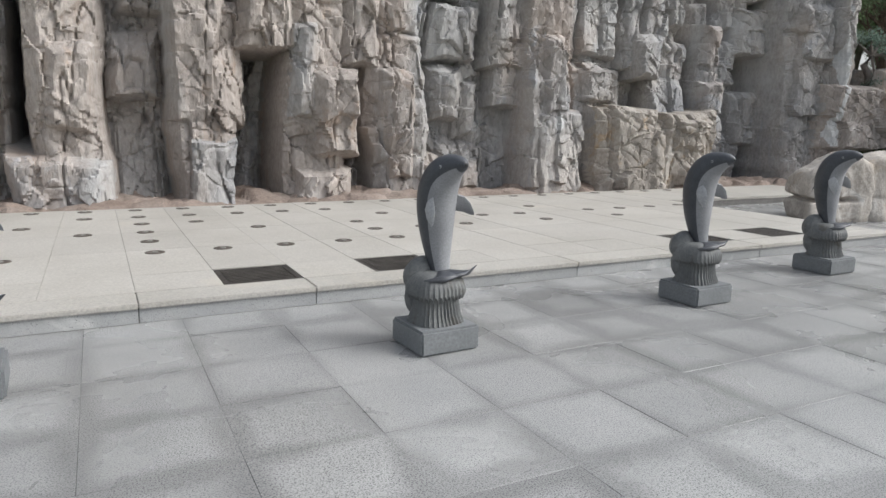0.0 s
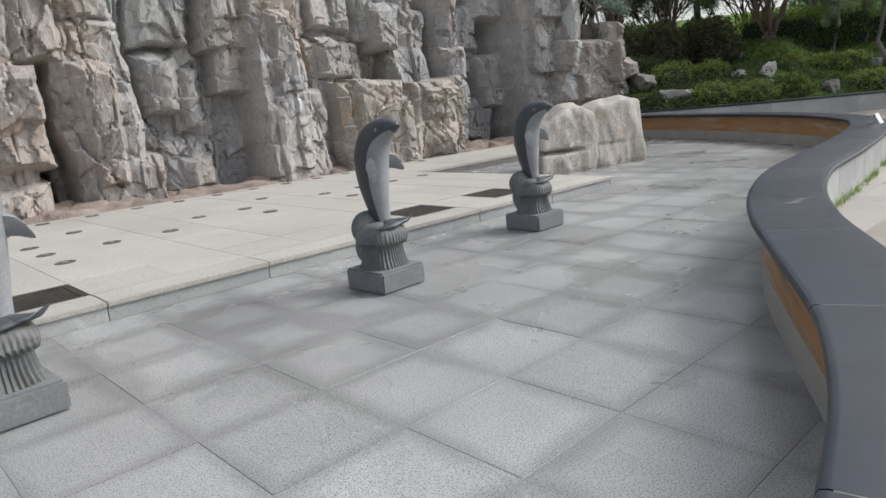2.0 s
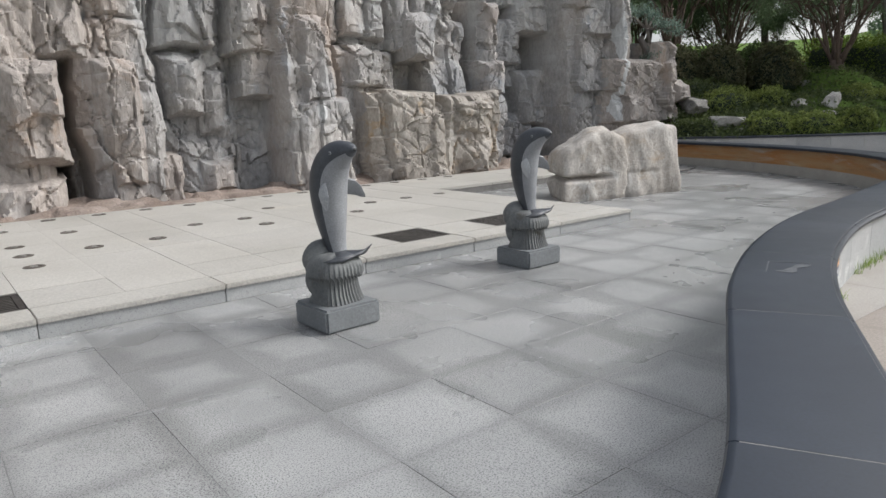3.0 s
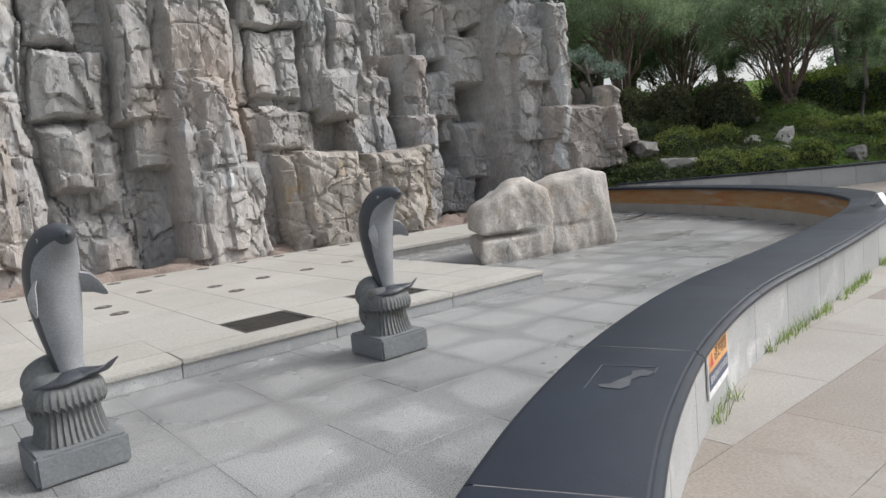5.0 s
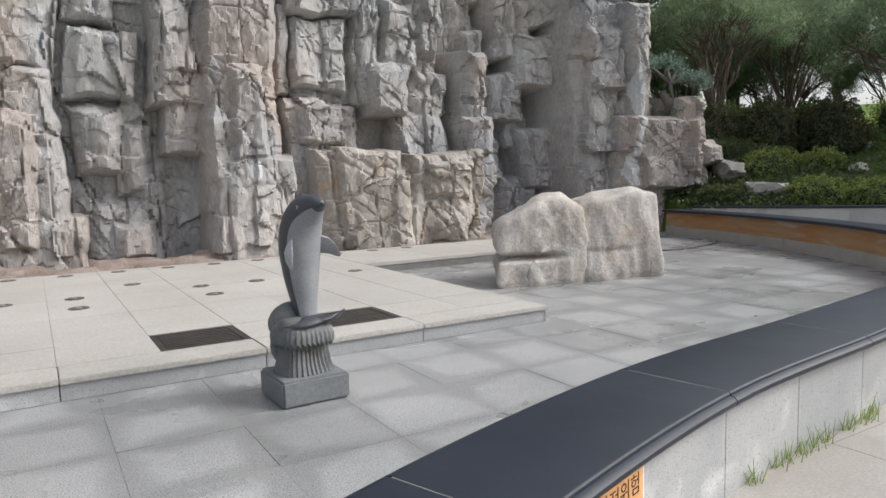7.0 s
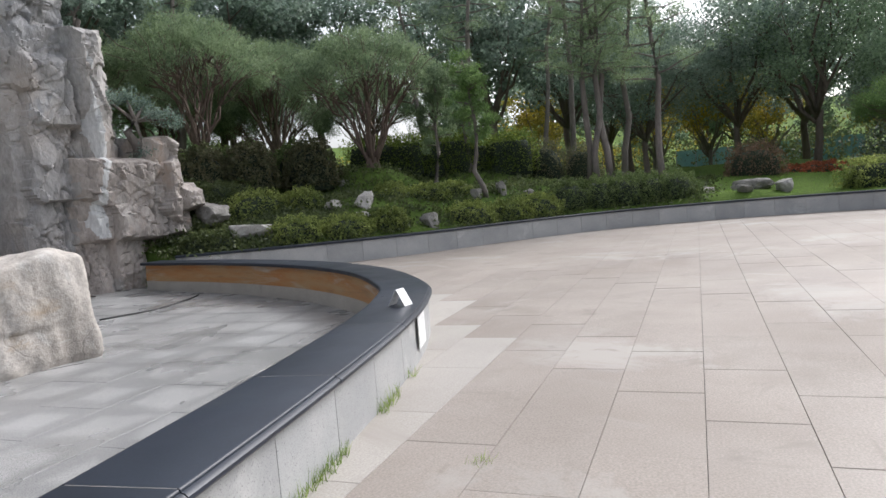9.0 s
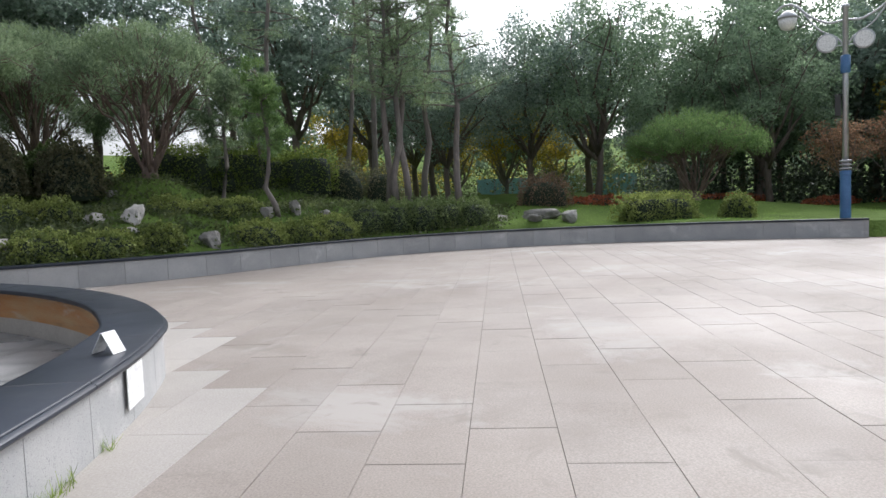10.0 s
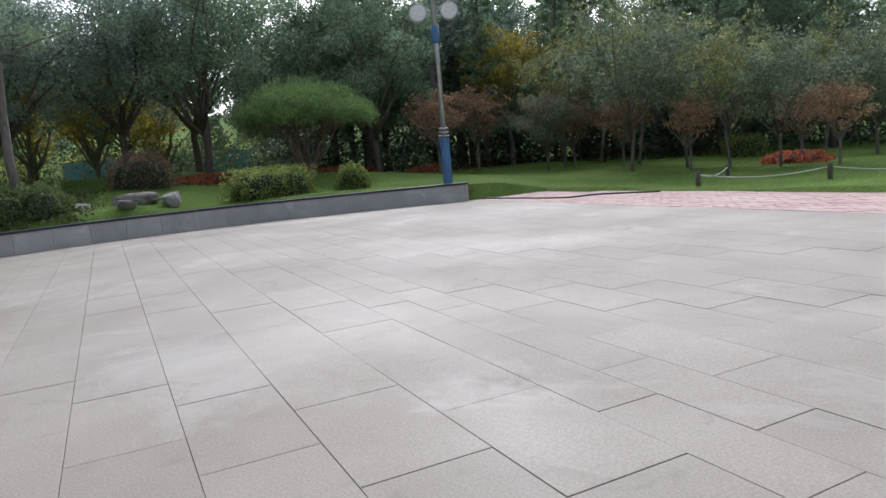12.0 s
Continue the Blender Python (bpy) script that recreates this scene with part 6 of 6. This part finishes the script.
# ---- rope fence on the lawn ----
def build_rope_fence():
    fence = thing("rope_fence", "low wooden posts with a sagging white rope on the lawn", "fence")
    spots = [(20.7, -12.5), (18.7, -13.95), (16.7, -15.4), (21.9, -14.8)]
    for x, y in spots:
        v, f = lathe([(0.05, 0.0), (0.05, 0.42), (0.04, 0.45)], 10, x, y)
        part("post", mesh_from("post", v, f, BARK, True), fence)
    for a, b in ((0, 1), (1, 2), (0, 3)):
        p, q = Vector((*spots[a], 0.38)), Vector((*spots[b], 0.38))
        pts = [p.lerp(q, i / 10) - Vector((0, 0, 0.5 * (0.25 - (i / 10 - 0.5) ** 2))) for i in range(11)]
        part("rope", tubes_mesh("rope", [(pts, [0.012] * 11)], WHITE_PAINT, 6), fence)


build_rope_fence()


# ---- signs on the rim ----
def rim_frame(x, side):
    i = int(np.abs(rim_line[:, 0] - x).argmin())
    n2 = rim_n[i] * side
    return rim_line[i], n2, math.degrees(math.atan2(n2[1], n2[0]))


def text_mesh(name, body, size, m, extrude=0.0004):
    cu = bpy.data.curves.new(name, "FONT")
    cu.body, cu.size, cu.extrude, cu.align_x, cu.align_y = body, size, extrude, "CENTER", "CENTER"
    ob = bpy.data.objects.new(name, cu)
    scene.collection.objects.link(ob)
    dg = bpy.context.evaluated_depsgraph_get()
    me = bpy.data.meshes.new_from_object(ob.evaluated_get(dg))
    bpy.data.objects.remove(ob)
    me.materials.clear()
    me.materials.append(m)
    return me


def build_warning_sign():
    q, n2, ang = rim_frame(6.98, 1)
    sign = thing("warning_sign", "orange and navy electric shock warning sign on the rim wall", "sign")
    sign.matrix_world = pose(q[0] + n2[0] * 0.203, q[1] + n2[1] * 0.203, 0.362, 0, 0, ang + 90)
    part("board", done(box_bm(-0.19, 0.19, -0.006, 0.002, -0.108, 0.108, 0.001), "board", PAPER), sign)
    part("orange_band", done(box_bm(-0.18, 0.18, -0.0075, -0.0062, 0.0, 0.105), "orange_band", ORANGE), sign)
    part("navy_band", done(box_bm(-0.18, 0.18, -0.0075, -0.0062, -0.075, -0.001), "navy_band", NAVY), sign)
    bm = bmesh.new()
    tri = [bm.verts.new(p) for p in ((-0.165, -0.0085, 0.02), (-0.095, -0.0085, 0.02), (-0.13, -0.0085, 0.08))]
    bm.faces.new(tri)
    part("hazard_triangle", done(bm, "hazard_triangle", RED_INK), sign)
    big = part("headline", text_mesh("headline", "감전위험", 0.066, BLACK), sign)
    big.matrix_local = pose(0.04, -0.0085, 0.052, 90, 0, 0)
    small = part("notice", text_mesh("notice", "물에 들어가지 마세요", 0.036, PAPER), sign)
    small.matrix_local = pose(0.0, -0.0085, -0.038, 90, 0, 0)


build_warning_sign()


def build_notices():
    q, n2, ang = rim_frame(11.95, 1)
    wallp = thing("wall_notice", "white blank notice sheet fixed to the rim wall", "notice")
    wallp.matrix_world = pose(q[0] + n2[0] * 0.214, q[1] + n2[1] * 0.214, 0.345, 0, 0, ang + 90)
    part("sheet", done(box_bm(-0.15, 0.15, -0.004, 0.002, -0.115, 0.115, 0.001), "sheet", PAPER), wallp)
    capn = thing("cap_notice", "small white tent-shaped notice standing on the black cap", "notice")
    capn.matrix_world = pose(12.03, 1.76, RIM + 0.001, 0, 0, -8)
    for s in (-1, 1):
        b = box_bm(-0.055, 0.055, -0.002, 0.002, 0, 0.14, 0.0008)
        bmesh.ops.rotate(b, verts=b.verts, matrix=Matrix.Rotation(radians(30 * s), 3, 'X'))
        bmesh.ops.translate(b, verts=b.verts, vec=(0, 0.072 * s, 0))
        part("panel", done(b, "panel", PAPER), capn)
    mark = thing("cap_marking", "faded grey stencil marking on the black cap", "marking")
    mark.matrix_world = pose(6.28, 0.695, RIM + 0.0012, 0, 0, -66)
    b = bmesh.new()
    for a in ((-0.10, -0.094, -0.13, 0.13), (0.095, 0.10, 0.06, 0.13), (-0.10, 0.10, 0.124, 0.13)):
        box_bm(*a, 0, 0.0008, bm=b)
    part("outline", done(b, "outline", STENCIL), mark)
    pts = [(-0.10, -0.11), (0.0, -0.12), (0.03, -0.08), (0.02, -0.02), (0.05, 0.02), (0.09, 0.03), (0.10, 0.075), (0.05, 0.095), (0.0, 0.07), (0.01, 0.03), (-0.03, -0.02), (-0.06, -0.07), (-0.11, -0.085)]
    bm = bmesh.new()
    bm.faces.new([bm.verts.new((x * 0.72 + 0.02, y, 0.0009)) for x, y in pts])
    part("shape", done(bm, "shape", STENCIL), mark)


STENCIL = mat("faded_stencil_paint", (0.055, 0.06, 0.066), (0.10, 0.105, 0.112), 8, 0.5, 0.1, 60)
build_notices()

cable = [Vector(p) for p in ((14.3, 7.3, 0.012), (15.0, 7.05, 0.012), (15.7, 7.15, 0.012), (16.2, 7.3, 0.012), (16.4, 7.42, 0.014))]
cl, _ = spline([tuple(p) for p in cable], 0.1)
tagged(new("cable", tubes_mesh("cable", [([Vector(p) for p in cl], [0.012] * len(cl))], BLACK, 8)), "black cable lying across the basin floor", "cable")


hose, _ = spline([(25.14, -9.32), (23.63, -9.53), (21.91, -9.87), (21.67, -10.6), (20.55, -11.26)], 0.1)
tagged(new("hose", tubes_mesh("hose", [([Vector((x, y, 0.15)) for x, y in hose], [0.018] * len(hose))], BLACK, 8)), "dark hose lying along the brick path", "hose")


# ---- paving pieces: basin tiles and court slabs ----
def build_paving():
    floor = thing("floor", "wet speckled grey granite tiles on the empty basin floor", "floor", kind="structure")
    pitch = 0.615
    loose_v, loose_f = [], []
    cells = []
    for i in range(-18, 24):
        for j in range(-6, 16):
            x0, y0 = 4.23 + pitch * i, 0.60 + pitch * j
            cx, cy = x0 + pitch / 2, y0 + pitch / 2
            if y0 > 4.15 and x0 + pitch < 9.6 or y0 > 7.95 and x0 + pitch < 14.4 or y0 > 9.7 and x0 < 14:
                continue
            s, q, nv = near_curve(rim_line, rim_n, cx, cy)
            if s > 0.45:
                continue
            cells.append((x0, y0, s, q, nv))
    cells.sort(key=lambda c: math.hypot(c[0] - 5.5, c[1] - 1.5))
    full = slab_geo([(0.0006, 0.0006), (pitch - 0.0006, 0.0006), (pitch - 0.0006, pitch - 0.0006), (0.0006, pitch - 0.0006)], -0.03, 0.0, 0.0007)
    square = mesh_from("tile", *full, GRANITE_WET)
    count = 0
    for x0, y0, s, q, nv in cells:
        poly = [(x0 + 0.0006, y0 + 0.0006), (x0 + pitch - 0.0006, y0 + 0.0006), (x0 + pitch - 0.0006, y0 + pitch - 0.0006), (x0 + 0.0006, y0 + pitch - 0.0006)]
        cut = s > -0.5
        if cut:
            poly = clip(poly, q, nv, -1)
            if len(poly) < 3:
                continue
        if count < 300:
            ob = part("tile", mesh_from("tile", *slab_geo(poly, -0.03, 0.0, 0.0007), GRANITE_WET) if cut else square, floor)
            if not cut:
                ob.location = (x0, y0, 0.0012 * math.sin(x0 * 7 + y0 * 5))
            count += 1
        else:
            v, f = slab_geo(poly, -0.03, 0.0, 0.0007)
            loose_f += [tuple(k + len(loose_v) for k in face) for face in f]
            loose_v += v
    if loose_v:
        tagged(part("far_tiles", mesh_from("far_tiles", loose_v, loose_f, GRANITE_WET), floor), kind="stuff")

    court = thing("pavement", "beige granite slab paving in long staggered rows", "pavement", kind="structure")
    ln = 0.905
    edges = [-3.45 - 0.47 * k for k in range(20, 0, -1)] + [-3.45, -3.11, -2.78, -2.26, -1.73, -1.255, -0.785, -0.335, 0.125, 0.58] + [1.04 + 0.456 * k for k in range(19)]
    cells = []
    for j, (y0, y1) in enumerate(zip(edges, edges[1:])):
        w = y1 - y0
        shift = (0 if j % 2 == 0 else -0.44) + 0.02 * math.sin(j * 3.7)
        for i in range(-26, 18):
            x0 = 12.64 + shift + ln * i
            cx, cy = x0 + ln / 2, y0 + w / 2
            s, q, nv = near_curve(rim_line, rim_n, cx, cy)
            b, bq, bn = near_curve(bed_line, bed_n, cx, cy)
            if s < -0.5 or cx > 17 and cy > 8.7:
                continue
            if b < -0.5 and cy > -9.3 or cy < -9.2 + 0.25 * math.sin((cx - 14) * 0.35) or cx > 26:
                continue
            cells.append((x0, y0, w, s, q, nv, b, bq, bn))
    cells.sort(key=lambda c: math.hypot(c[0] - 10.5, c[1] + 0.7))
    base_v, base_f = [], []
    loose_v, loose_f, count = [], [], 0
    whole = {}
    for x0, y0, w, s, q, nv, b, bq, bn in cells:
        key = round(w, 3)
        if key not in whole:
            whole[key] = mesh_from("slab", *slab_geo([(0.0012, 0.0012), (ln - 0.0012, 0.0012), (ln - 0.0012, w - 0.0012), (0.0012, w - 0.0012)], 0.10, PLAZA, 0.0015), SLAB)
        poly = [(x0 + 0.0012, y0 + 0.0012), (x0 + ln - 0.0012, y0 + 0.0012), (x0 + ln - 0.0012, y0 + w - 0.0012), (x0 + 0.0012, y0 + w - 0.0012)]
        bed = [(x0, y0), (x0 + ln, y0), (x0 + ln, y0 + w), (x0, y0 + w)]
        cut = False
        if s < 0.75:
            poly, bed, cut = clip(poly, q + nv * 0.1, nv, 1), clip(bed, q + nv * 0.1, nv, 1), True
        if b < 0.6 and y0 > -9.2 and len(poly) > 2:
            poly, bed, cut = clip(poly, bq + bn * 0.05, bn, 1), clip(bed, bq + bn * 0.05, bn, 1), True
        if len(poly) < 3 or len(bed) < 3:
            continue
        k = len(base_v)
        base_v += [(x, y, 0.112) for x, y in bed]
        base_f.append(tuple(range(k, k + len(bed))))
        if count < 300:
            ob = part("slab", mesh_from("slab", *slab_geo(poly, 0.10, PLAZA, 0.0015), SLAB_PALE if s < 0.62 and x0 > 6.5 else SLAB) if cut else whole[key], court)
            if not cut:
                ob.location = (x0, y0, 0.0015 * math.sin(x0 * 5 + y0 * 9))
            count += 1
        else:
            v, f = slab_geo(poly, 0.10, PLAZA, 0.0015)
            loose_f += [tuple(k + len(loose_v) for k in face) for face in f]
            loose_v += v
    tagged(part("far_slabs", mesh_from("far_slabs", loose_v, loose_f, SLAB), court), kind="stuff")
    part("mortar_bed", mesh_from("mortar_bed", base_v, base_f, JOINT), court)


build_paving()
